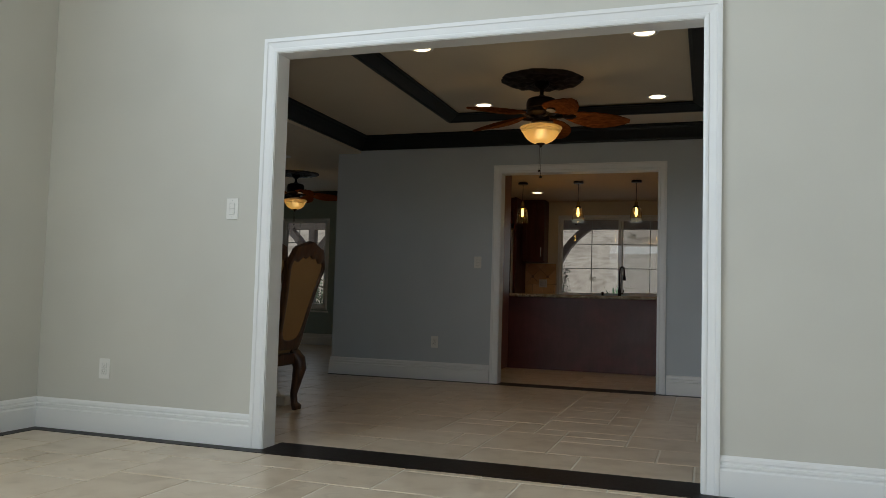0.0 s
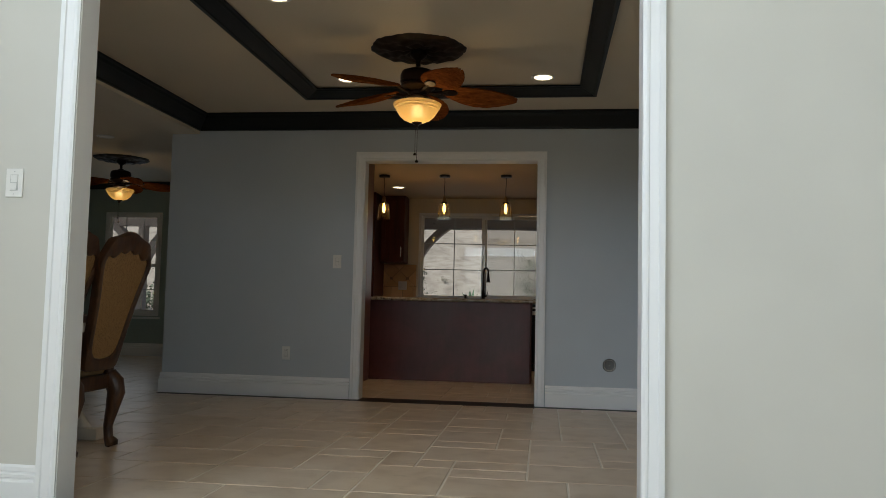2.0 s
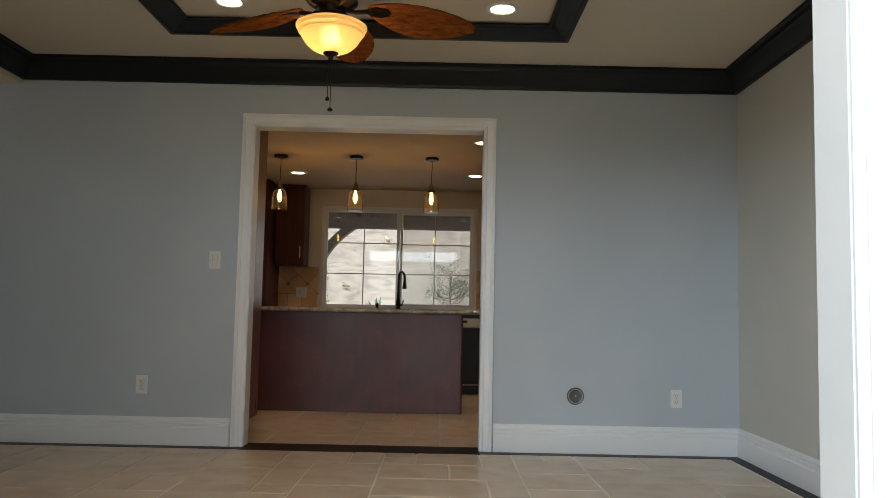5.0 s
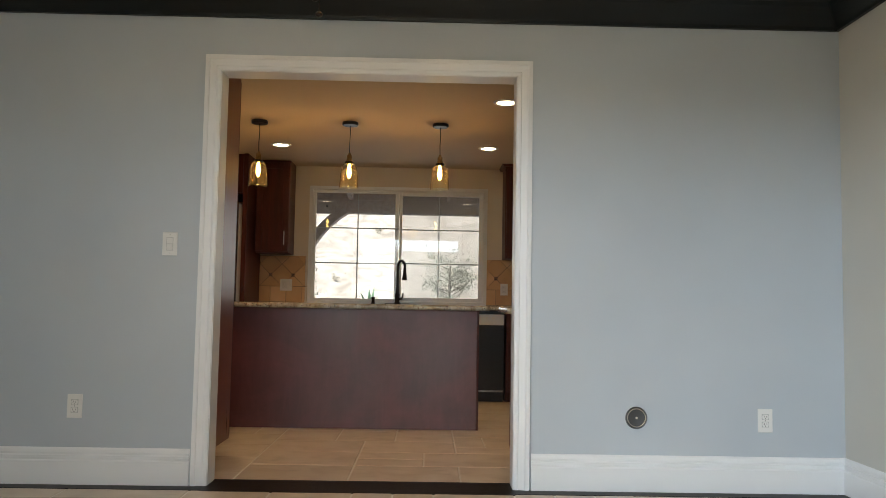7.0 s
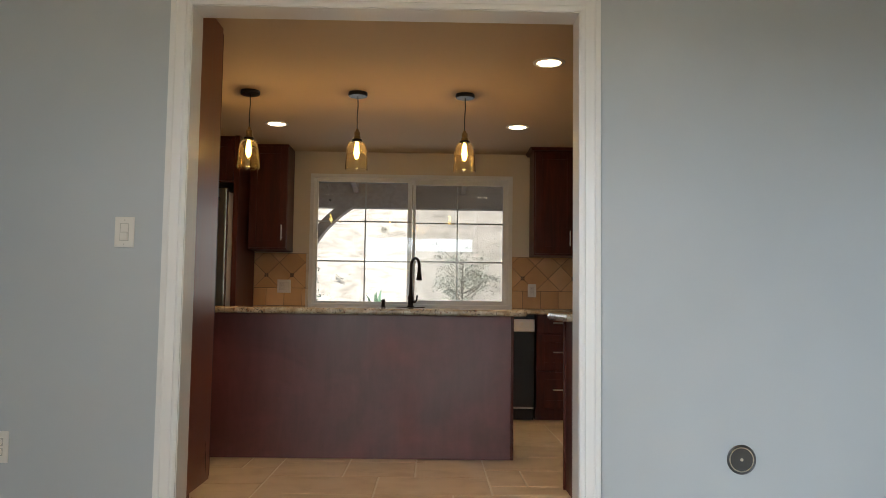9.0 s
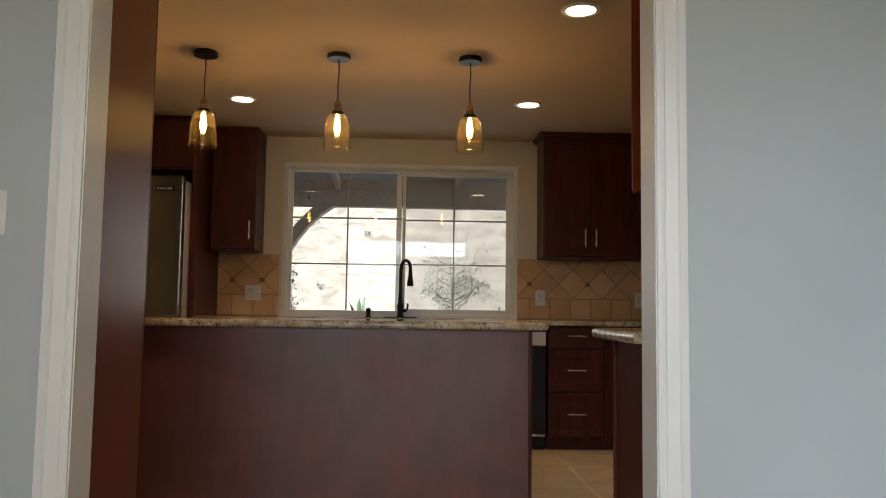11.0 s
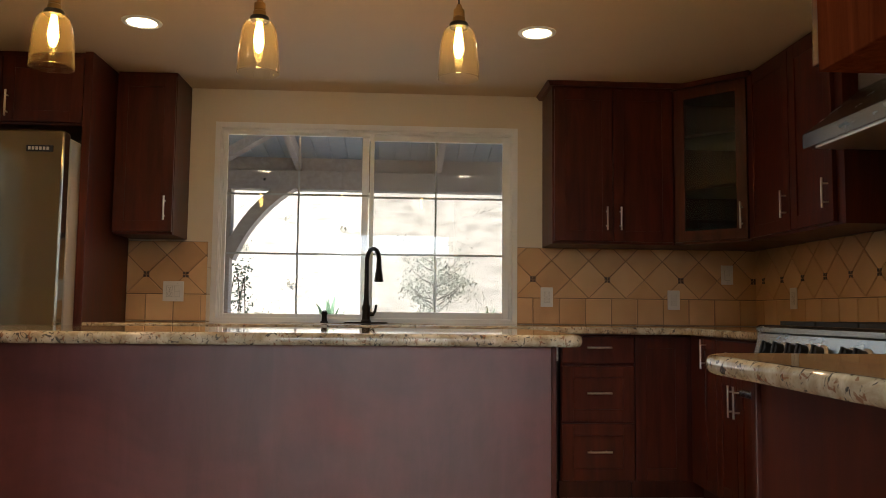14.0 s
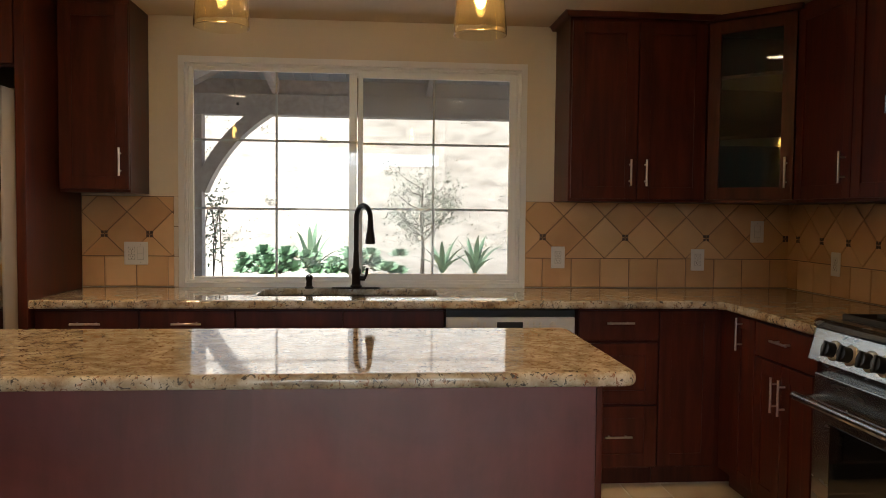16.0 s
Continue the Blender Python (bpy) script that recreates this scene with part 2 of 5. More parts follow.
M_STUCCO = paint("garden_wall_stucco", (0.62, 0.57, 0.48), 0.9, 0.08, 0.7)
M_LEAF = paint("shrub_leaf", (0.12, 0.155, 0.095), 0.5, 0.35, 0.1)
M_SCRUB = paint("dry_scrub_leaf", (0.36, 0.34, 0.27), 0.8, 0.25, 0.1)
M_SUCC = paint("succulent_leaf", (0.15, 0.27, 0.155), 0.45, 0.35, 0.1)
M_BARK = timber("tree_bark", (0.08, 0.06, 0.045), (0.2, 0.16, 0.12), 0.9)
M_WHITEWOOD = paint("white_table_paint", (0.74, 0.71, 0.64), 0.5, 0.05, 0.1)
M_SEAT = paint("tan_seat_fabric", (0.30, 0.20, 0.10), 0.9, 0.2, 0.8)


def cane(name):
    m, t, b = material(name, (0.4, 0.24, 0.10), 0.6)
    v = coords(t, (1, 1, 1))
    w = node(t, "ShaderNodeTexVoronoi", Scale=95.0)
    t.links.new(v, w.inputs["Vector"])
    c = ramp(t, w.outputs["Distance"], [(0.0, (0.10, 0.05, 0.016)), (0.35, (0.28, 0.155, 0.055)), (0.8, (0.37, 0.215, 0.085))])
    t.links.new(c, b.inputs["Base Color"])
    bumped(t, b, w.outputs["Distance"], 0.5, 0.003)
    return m


M_CANE = cane("woven_cane")


# ---- geometry helpers ----
def thing(name, label, category, at=(0, 0, 0), turn=0, group=""):
    ob = new(name)
    ob.empty_display_size = 0.1
    ob.matrix_world = pose(*at, 0, 0, turn)
    return tagged(ob, label, category, group)


def mesh_object(name, bm, mat, parent=None, smooth=False):
    me = bpy.data.meshes.new(name)
    bm.normal_update()
    bm.to_mesh(me)
    bm.free()
    for m in mat if isinstance(mat, (list, tuple)) else (mat,):
        me.materials.append(m)
    if smooth:
        me.polygons.foreach_set("use_smooth", [True] * len(me.polygons))
        me.set_sharp_from_angle(angle=radians(38))
    ob = new(name, me)
    ob.parent = parent
    return ob


def add_box(bm, lo, hi, bevel=0.0, segments=2, m=None, slot=0):
    c, s = [(a + b) / 2 for a, b in zip(lo, hi)], [max(1e-4, abs(b - a)) for a, b in zip(lo, hi)]
    part = bmesh.new()
    bmesh.ops.create_cube(part, size=1, matrix=Matrix.Translation(c) @ Matrix.Diagonal((*s, 1)))
    if bevel:
        bmesh.ops.bevel(part, geom=part.edges[:], offset=min(bevel, min(s) * 0.45), segments=segments, profile=0.5, affect="EDGES")
    return merge(bm, part, m, slot)


def merge(bm, part, m=None, slot=0):
    if m is not None:
        bmesh.ops.transform(part, matrix=m, verts=part.verts[:])
    for f in part.faces:
        f.material_index = slot
    me = bpy.data.meshes.new("tmp")
    part.to_mesh(me)
    part.free()
    bm.from_mesh(me)
    bpy.data.meshes.remove(me)
    return bm


def box(name, lo, hi, mat, parent=None, bevel=0.0, segments=2):
    return mesh_object(name, add_box(bmesh.new(), lo, hi, bevel, segments), mat, parent)


def boxes(name, pairs, mat, parent=None, bevel=0.0):
    bm = bmesh.new()
    for lo, hi in pairs:
        add_box(bm, lo, hi, bevel)
    return mesh_object(name, bm, mat, parent)


def add_lathe(bm, profile, steps=32, m=None, slot=0, close=True):
    """Turns (radius, height) pairs round z."""
    part = bmesh.new()
    rings = [[part.verts.new((r * math.cos(2 * math.pi * k / steps), r * math.sin(2 * math.pi * k / steps), z)) for k in range(steps)] for r, z in profile]
    for a, b in zip(rings, rings[1:]):
        for k in range(steps):
            part.faces.new((a[k], a[(k + 1) % steps], b[(k + 1) % steps], b[k]))
    if close:
        part.faces.new(rings[0][::-1])
        part.faces.new(rings[-1])
    bmesh.ops.recalc_face_normals(part, faces=part.faces[:])
    return merge(bm, part, m, slot)


def lathe(name, profile, mat, parent=None, steps=32, m=None, close=True):
    return mesh_object(name, add_lathe(bmesh.new(), profile, steps, m, 0, close), mat, parent, True)


def add_tube(bm, points, radii, steps=10, slot=0, m=None):
    part = bmesh.new()
    pts = [Vector(p) for p in points]
    if not isinstance(radii, (list, tuple)):
        radii = [radii] * len(pts)
    rings, side = [], None
    for k, p in enumerate(pts):
        d = (pts[min(k + 1, len(pts) - 1)] - pts[max(k - 1, 0)]).normalized()
        side = d.orthogonal().normalized() if side is None else (side - d * side.dot(d)).normalized()
        up = d.cross(side)
        rings.append([part.verts.new(p + radii[k] * (math.cos(a) * side + math.sin(a) * up)) for a in (2 * math.pi * j / steps for j in range(steps))])
    for a, b in zip(rings, rings[1:]):
        for j in range(steps):
            part.faces.new((a[j], a[(j + 1) % steps], b[(j + 1) % steps], b[j]))
    part.faces.new(rings[0][::-1])
    part.faces.new(rings[-1])
    bmesh.ops.recalc_face_normals(part, faces=part.faces[:])
    return merge(bm, part, m, slot)


def tube(name, points, radii, mat, parent=None, steps=10):
    return mesh_object(name, add_tube(bmesh.new(), points, radii, steps), mat, parent, True)


def add_prism(bm, outline, depth, m=None, slot=0, bevel=0.0):
    """An outline in x, y raised along z by depth."""
    part = bmesh.new()
    face = part.faces.new([part.verts.new((x, y, 0)) for x, y in outline])
    got = bmesh.ops.extrude_face_region(part, geom=[face])
    bmesh.ops.translate(part, vec=(0, 0, depth), verts=[v for v in got["geom"] if isinstance(v, bmesh.types.BMVert)])
    bmesh.ops.recalc_face_normals(part, faces=part.faces[:])
    if bevel:
        bmesh.ops.bevel(part, geom=[e for e in part.edges if abs(e.verts[0].co.z - e.verts[1].co.z) < 1e-6], offset=bevel, segments=3, profile=0.5, affect="EDGES")
    return merge(bm, part, m, slot)


def add_sweep(bm, profile, path, n, closed=False, slot=0):
    """Carries a closed profile of (side, lift) pairs along a mitred path that lies in a plane of normal n; side points to the left of the way, seen against n."""
    part = bmesh.new()
    pts, n = [Vector(p) for p in path], Vector(n)
    count = len(pts)
    rings = []
    for k, p in enumerate(pts):
        before = (p - pts[k - 1]).normalized() if closed or k else None
        after = (pts[(k + 1) % count] - p).normalized() if closed or k < count - 1 else None
        sides = [n.cross(d) for d in (before, after) if d is not None]
        s = sum(sides, Vector()) / len(sides)
        s = s / max(1e-6, s.length_squared)
        rings.append([part.verts.new(p + u * s + v * n) for u, v in profile])
    pairs = list(zip(rings, rings[1:])) + ([(rings[-1], rings[0])] if closed else [])
    size = len(profile)
    for a, b in pairs:
        for j in range(size):
            part.faces.new((a[j], a[(j + 1) % size], b[(j + 1) % size], b[j]))
    if not closed:
        part.faces.new(rings[0][::-1])
        part.faces.new(rings[-1])
    bmesh.ops.recalc_face_normals(part, faces=part.faces[:])
    return merge(bm, part, None, slot)


def sweep(name, profile, path, n, mat, closed=False, label="", parent=None):
    ob = mesh_object(name, add_sweep(bmesh.new(), profile, path, n, closed), mat, parent)
    if label:
        tagged(ob, label, kind="structure")
    return ob


def structure(ob, label):
    return tagged(ob, label, kind="structure")


def wall(name, lo, hi, mat, label, holes=(), axis="x"):
    """A wall between two corners; holes are (a0, a1, z0, z1) along its axis."""
    (x0, y0, z0), (x1, y1, z1) = lo, hi
    a0, a1 = (x0, x1) if axis == "x" else (y0, y1)
    pairs, at = [], a0
    for h0, h1, b, top in sorted(holes):
        pairs.append((at, h0, z0, z1))
        if b > z0 + 0.01:
            pairs.append((h0, h1, z0, b))
        if top < z1 - 0.01:
            pairs.append((h0, h1, top, z1))
        at = h1
    pairs.append((at, a1, z0, z1))
    if axis == "x":
        got = [((p, y0, b), (q, y1, t)) for p, q, b, t in pairs]
    else:
        got = [((x0, p, b), (x1, q, t)) for p, q, b, t in pairs]
    return structure(boxes(name, got, mat), label)


# ---- the plan ----
A0, A1 = 4.978, 5.092          # wall between the front room and the dining room
B0, B1 = 8.93, 9.06            # wall between the dining room and the kitchen
AL, AR, AT = -2.137, 0.198, 2.256
BL, BR, BT = -1.815, -0.240, 2.170
K0 = 13.06                     # window wall of the kitchen
DIN_R, KIT_R, KIT_L, FAM_L, FAM_B = 1.50, 1.44, -3.55, -7.25, 12.96
H_FRONT, H_DIN, H_TRAY, H_KIT, H_FAM, H_BEAM = 4.2, 2.605, 2.617, 2.375, 2.58, 2.43
WIN = (-1.937, -0.119, 0.954, 2.136)   # kitchen window opening
FWIN = (-6.70, -5.86, 0.62, 2.10)    # family room window opening

# walls
wall("wall_front_dining", (-3.77, A0, 0), (3.3, A1, 4.35), M_CREAM, "cream painted wall with a wide cased opening", [(AL, AR, 0, AT)])
wall("wall_family_front", (-7.4, A0, 0), (-3.77, A1, 2.95), M_SAGE, "plain wall closing the family room")
wall("wall_front_left", (-3.93, -2.6, 0), (-3.77, A0, 4.35), M_CREAM, "cream painted side wall of the front room", [(-2.35, 2.55, 2.4, 3.8)], "y")
wall("wall_front_back", (-3.93, -2.66, 0), (3.3, -2.5, 4.35), M_CREAM, "cream wall with a wide window opening", [(-3.5, 2.7, 2.5, 3.8)])
wall("wall_front_right", (3.2, -2.5, 0), (3.36, A0, 4.35), M_CREAM, "cream wall with a window opening", [(0.3, 2.9, 0.55, 2.45)], "y")
wall("wall_dining_kitchen", (-3.70, B0, 0), (1.62, B1, 2.95), M_GREY, "blue-grey painted wall with a cased doorway", [(BL, BR, 0, BT)])
wall("wall_dining_right", (DIN_R, A1, 0), (1.62, B0, 2.95), M_CREAM, "cream painted side wall of the dining room", axis="y")
wall("wall_kitchen_left", (-3.70, B1, 0), (KIT_L, FAM_B, 2.95), M_TAN, "tan wall between kitchen and family room with a wide opening", [(10.4, 11.9, 0, 2.1)], "y")
wall("wall_kitchen_window", (-3.70, K0, 0), (1.56, K0 + 0.16, 2.95), M_TAN, "warm tan kitchen wall around the window", [(WIN[0], WIN[1], WIN[2], WIN[3])])
wall("wall_kitchen_right", (KIT_R, B1, 0), (1.62, K0, 2.95), M_TAN, "tan kitchen wall behind the range", axis="y")
wall("wall_family_back", (-7.4, FAM_B, 0), (-3.70, FAM_B + 0.16, 2.95), M_SAGE, "sage painted wall with a grid window", [(FWIN[0], FWIN[1], FWIN[2], FWIN[3])])
# the window opening here is unseen, added for the family room lamp
wall("wall_family_left", (-7.4, A1, 0), (FAM_L, FAM_B, 2.95), M_SAGE, "sage painted side wall with an added, unseen window", [(5.5, 7.5, 0.55, 2.45)], "y")

# ceilings, each an object of its own
structure(box("ceiling_front", (-3.77, -2.5, H_FRONT), (3.2, A0, H_FRONT + 0.1), M_CEIL), "plain front room ceiling")
TX0, TX1, TY0, TY1 = -2.195, 0.228, 6.0, 8.285
structure(boxes("ceiling_dining", [((-3.43, A1, H_DIN), (TX0, B0, H_DIN + 0.05)), ((TX1, A1, H_DIN), (DIN_R, B0, H_DIN + 0.05)), ((TX0, A1, H_DIN), (TX1, TY0, H_DIN + 0.05)), ((TX0, TY1, H_DIN), (TX1, B0, H_DIN + 0.05)),
    ((TX0 - 0.05, TY0 - 0.05, H_TRAY + 0.03), (TX1 + 0.05, TY1 + 0.05, H_TRAY + 0.08))], M_CEIL), "beige dining room ceiling with a raised tray")
structure(box("ceiling_kitchen", (KIT_L, B1, H_KIT), (KIT_R, K0, H_KIT + 0.1), M_KITCEIL), "beige kitchen ceiling toned with warm pendant light")
structure(box("ceiling_family", (FAM_L, A1, H_FAM), (-3.70, FAM_B, H_FAM + 0.1), M_CEIL), "beige family room ceiling")
structure(box("beam_dining_family", (-3.70, A1, H_BEAM), (-3.43, B0, 2.95), M_CEIL), "boxed beam between dining and family rooms")
# unseen slabs added to block the sun, with wide eaves over the windows
structure(boxes("roof", [((-8.2, A1 + 0.01, 2.96), (4.4, 13.6, 3.1)), ((-5.0, -3.9, 4.36), (4.4, A1, 4.5)), ((-8.2, 4.4, 2.96), (-3.94, A1, 3.1))], M_BOARD), "unseen flat roof slabs that keep the sun out")

# floor slabs; the tiles follow at the end
structure(box("ground", (-400, -400, -0.3), (400, 400, -0.12), M_CONCRETE), "pale dry ground around the house")
FLOORS = {}
for key, (x0, y0, x1, y1) in {"front": (-3.93, -2.66, 3.36, A0), "dining": (-3.70, A0, 1.62, B0), "kitchen": (-3.70, B0, 1.62, K0 + 0.16), "family": (-7.4, A0, -3.70, FAM_B + 0.16)}.items():
    FLOORS[key] = structure(box("floor_" + key, (x0, y0, -0.12), (x1, y1, -0.0035), M_GROUT), "travertine tile floor with sand-coloured joints")

# mouldings
BASE = [(0, 0), (0.022, 0), (0.022, 0.118), (0.019, 0.122), (0.012, 0.125), (0.012, 0.131), (0.018, 0.135), (0.018, 0.147), (0.010, 0.151), (0.010, 0.157), (0.014, 0.161), (0.012, 0.176), (0.005, 0.185), (0, 0.185)]
CASE = [(0, 0), (0, 0.013), (0.011, 0.017), (0.020, 0.017), (0.024, 0.013), (0.056, 0.019), (0.061, 0.024), (0.081, 0.024), (0.081, 0)]
CROWN = [(0, 0), (0.014, 0), (0.018, -0.0), (0.022, 0.012), (0.030, 0.020), (0.055, 0.042), (0.080, 0.066), (0.088, 0.072), (0.096, 0.086), (0.108, 0.092), (0.108, 0.105), (0, 0.105)]
UP = (0, 0, 1)


def baseboard(path, closed=False):
    sweep("baseboard", BASE, [(x, y, 0) for x, y in path], UP, M_TRIM, closed, "white stepped baseboard along the wall")


# the rooms lie to the left of each way
baseboard([(AL - 0.082, A0), (-3.77, A0), (-3.77, 2.55)])
baseboard([(1.0, -2.5), (3.2, -2.5), (3.2, A0), (AR + 0.082, A0)])
baseboard([(AR + 0.09, A1), (DIN_R, A1), (DIN_R, B0), (BR + 0.09, B0)])
baseboard([(BL - 0.09, B0), (-3.70, B0), (-3.70, FAM_B), (FAM_L, FAM_B), (FAM_L, A1), (AL - 0.09, A1)])


def casing(x0, x1, top, y, facing):
    """A door casing on the face of a wall; facing -1 towards smaller y."""
    path = [(x1, y, 0), (x1, y, top), (x0, y, top), (x0, y, 0)]
    if facing > 0:
        path = path[::-1]
    prof = [(-u, v) for u, v in CASE]
    sweep("trim", prof, path, (0, facing, 0), M_TRIM, False, "white moulded door casing")


for xs, top, y, f in (((AL, AR), AT, A0, -1), ((AL, AR), AT, A1, 1), ((BL, BR), BT, B0, -1), ((BL, BR), BT, B1, 1)):
    casing(xs[0], xs[1], top, y, f)
for (x0, x1, top, y0, y1) in ((AL, AR, AT, A0, A1), (BL, BR, BT, B0, B1)):
    structure(boxes("trim", [((x0 - 0.001, y0 - 0.004, 0), (x0 + 0.003, y1 + 0.004, top)), ((x1 - 0.003, y0 - 0.004, 0), (x1 + 0.001, y1 + 0.004, top)), ((x0 + 0.003, y0 - 0.004, top - 0.003), (x1 - 0.003, y1 + 0.004, top + 0.001))], M_TRIM), "white door jamb lining the opening")

crown_z = H_DIN - 0.147
sweep("trim", [(u * 1.12, v * 1.40) for u, v in CROWN], [(-3.43, B0, crown_z), (-3.43, A1, crown_z), (DIN_R, A1, crown_z), (DIN_R, B0, crown_z)], UP, M_CROWN, True, "near-black stepped crown moulding")
sweep("trim", [(u * 1.3, v * 0.6) for u, v in CROWN], [(TX0, TY1, H_DIN - 0.032), (TX0, TY0, H_DIN - 0.032), (TX1, TY0, H_DIN - 0.032), (TX1, TY1, H_DIN - 0.032)], UP, M_CROWN, True, "near-black crown moulding around the ceiling tray")
sweep("trim", CROWN, [(-3.70, A1, H_FAM - 0.105), (-3.70, FAM_B, H_FAM - 0.105), (FAM_L, FAM_B, H_FAM - 0.105), (FAM_L, A1, H_FAM - 0.105)], UP, M_CROWN, True, "near-black crown moulding in the family room")

# dark wood thresholds and plain dark border strips set flush in the floor
def border(pairs, label):
    structure(boxes("floor_border", [((x0, y0, -0.02), (x1, y1, 0.001)) for x0, y0, x1, y1 in pairs], M_BORDER), label)


W = 0.10
border([(AL, A0 - W, AR, A1 + W)], "dark wood threshold under the wide opening")
border([(BL, B0 - W - 0.02, BR, B1 + 0.015)], "dark wood threshold at the kitchen doorway")
border([(-3.77, A0 - W, AL, A0), (AR, A0 - W, 3.2, A0), (-3.77, -2.5, -3.77 + W, A0 - W)], "dark floor strip along the front room walls")
border([(AR, A1, DIN_R, A1 + W), (DIN_R - W, A1 + W, DIN_R, B0 - W), (BR, B0 - W, DIN_R, B0), (-3.70, B0 - W, BL, B0)], "dark floor strip along the dining room walls")


# ---- windows ----
M_SCREEN, _t, _b = material("insect_screen_mesh", (0.30, 0.31, 0.33), 0.8)
_clear = node(_t, "ShaderNodeBsdfTransparent")
_mix = node(_t, "ShaderNodeMixShader", Fac=0.22)
_t.links.new(_clear.outputs[0], _mix.inputs[1])
_t.links.new(_b.outputs[0], _mix.inputs[2])
_t.links.new(_mix.outputs[0], _t.nodes["Material Output"].inputs[0])



def sliding_window(name, lo, hi, y, columns, rows, label):
    """A two-sash vinyl window in a wall's opening; columns and rows of grid bars in each sash."""
    (x0, z0), (x1, z1) = lo, hi
    ob = thing(name, label, "window")
    ob["kind"] = "structure"
    prof = [(0, 0), (0, 0.03), (-0.008, 0.03), (-0.010, 0.022), (-0.016, 0.022), (-0.016, 0)]
    flange = [(0.03, 0.0), (0.03, 0.012), (-0.004, 0.016), (-0.004, -0.10), (0.0, -0.10), (0.0, 0.0)]
    loop = [(x0, y, z0), (x1, y, z0), (x1, y, z1), (x0, y, z1)]
    bm = add_sweep(bmesh.new(), [(-u, v) for u, v in flange], loop, (0, -1, 0), True)
    add_sweep(bm, [(-u, v - 0.05) for u, v in prof], loop, (0, -1, 0), True)
    mesh_object("frame", bm, M_VINYL, ob)
    mid = (x0 + x1) / 2
    for k, (a, b, back) in enumerate(((x0 + 0.010, mid + 0.038, 0.045), (mid - 0.038, x1 - 0.010, 0.075))):
        w = 0.026 if k == 0 else 0.042
        sash = [((a, y + back, z0 + 0.006), (a + w, y + back + 0.026, z1 - 0.008)), ((b - w, y + back, z0 + 0.006), (b, y + back + 0.026, z1 - 0.008)),
                ((a + w, y + back, z0 + 0.006), (b - w, y + back + 0.026, z0 + 0.006 + w)), ((a + w, y + back, z1 - 0.008 - w), (b - w, y + back + 0.026, z1 - 0.008))]
        boxes("sash", sash, M_VINYL, ob, 0.003)
        gx0, gx1, gz0, gz1 = a + w, b - w, z0 + 0.006 + w, z1 - 0.008 - w
        bars = [((gx0 + (gx1 - gx0) * c / columns - 0.006, y + back + 0.011, gz0), (gx0 + (gx1 - gx0) * c / columns + 0.006, y + back + 0.019, gz1)) for c in range(1, columns)]
        bars += [((gx0, y + back + 0.0105, gz0 + (gz1 - gz0) * r / rows - 0.006), (gx1, y + back + 0.0195, gz0 + (gz1 - gz0) * r / rows + 0.006)) for r in range(1, rows)]
        boxes("grid", bars, M_MUNTIN, ob)
        pane = box("pane", (gx0 - 0.004, y + back + 0.003, gz0 - 0.004), (gx1 + 0.004, y + back + 0.007, gz1 + 0.004), M_PANE, ob)
        pane.visible_shadow = False
        if k == 1:
            screen = box("insect_screen", (gx0 - 0.01, y + 0.112, gz0 - 0.01), (gx1 + 0.01, y + 0.113, gz1 + 0.01), M_SCREEN, ob)
            screen.visible_shadow = False
            screen["label"] = "fine grey insect screen"
    return ob


sliding_window("window_1", (WIN[0], WIN[2]), (WIN[1], WIN[3]), K0, 2, 3, "white vinyl sliding window with a thin grid")


def hung_window(name, x0, x1, z0, z1, y):
    ob = thing(name, "white single-hung window with a thin grid", "window")
    ob["kind"] = "structure"
    loop = [(x0, y, z0), (x1, y, z0), (x1, y, z1), (x0, y, z1)]
    mesh_object("frame", add_sweep(bmesh.new(), [(0.045, 0.0), (0.045, 0.016), (-0.0, 0.02), (-0.03, 0.0), (-0.03, -0.09), (0.0, -0.09), (0.0, 0.0)][::-1], loop, (0, -1, 0), True), M_VINYL, ob)
    zm = (z0 + z1) / 2 - 0.02
    boxes("sash", [((x0 + 0.03, y + 0.03, zm - 0.025), (x1 - 0.03, y + 0.06, zm + 0.025)), ((x0 + 0.03, y + 0.03, z0 + 0.03), (x0 + 0.06, y + 0.06, z1 - 0.03)), ((x1 - 0.06, y + 0.03, z0 + 0.03), (x1 - 0.03, y + 0.06, z1 - 0.03)), ((x0 + 0.06, y + 0.03, z0 + 0.03), (x1 - 0.06, y + 0.06, z0 + 0.06))], M_VINYL, ob, 0.003)
    bars = [((x0 + (x1 - x0) * c / 3 - 0.006, y + 0.04, z0 + 0.06), (x0 + (x1 - x0) * c / 3 + 0.006, y + 0.05, z1 - 0.03)) for c in (1, 2)]
    bars += [((x0 + 0.06, y + 0.0405, z - 0.006), (x1 - 0.06, y + 0.0495, z + 0.006)) for z in ((z0 + zm) / 2, (z1 + zm) / 2)]
    boxes("grid", bars, M_MUNTIN, ob)
    pane = box("pane", (x0 + 0.055, y + 0.052, z0 + 0.055), (x1 - 0.055, y + 0.056, z1 - 0.03), M_PANE, ob)
    pane.visible_shadow = False
    box("sill", (x0 - 0.06, y - 0.03, z0 - 0.075), (x1 + 0.06, y - 0.001, z0 - 0.047), M_VINYL, ob, 0.005)


hung_window("window_2", *FWIN, FAM_B)


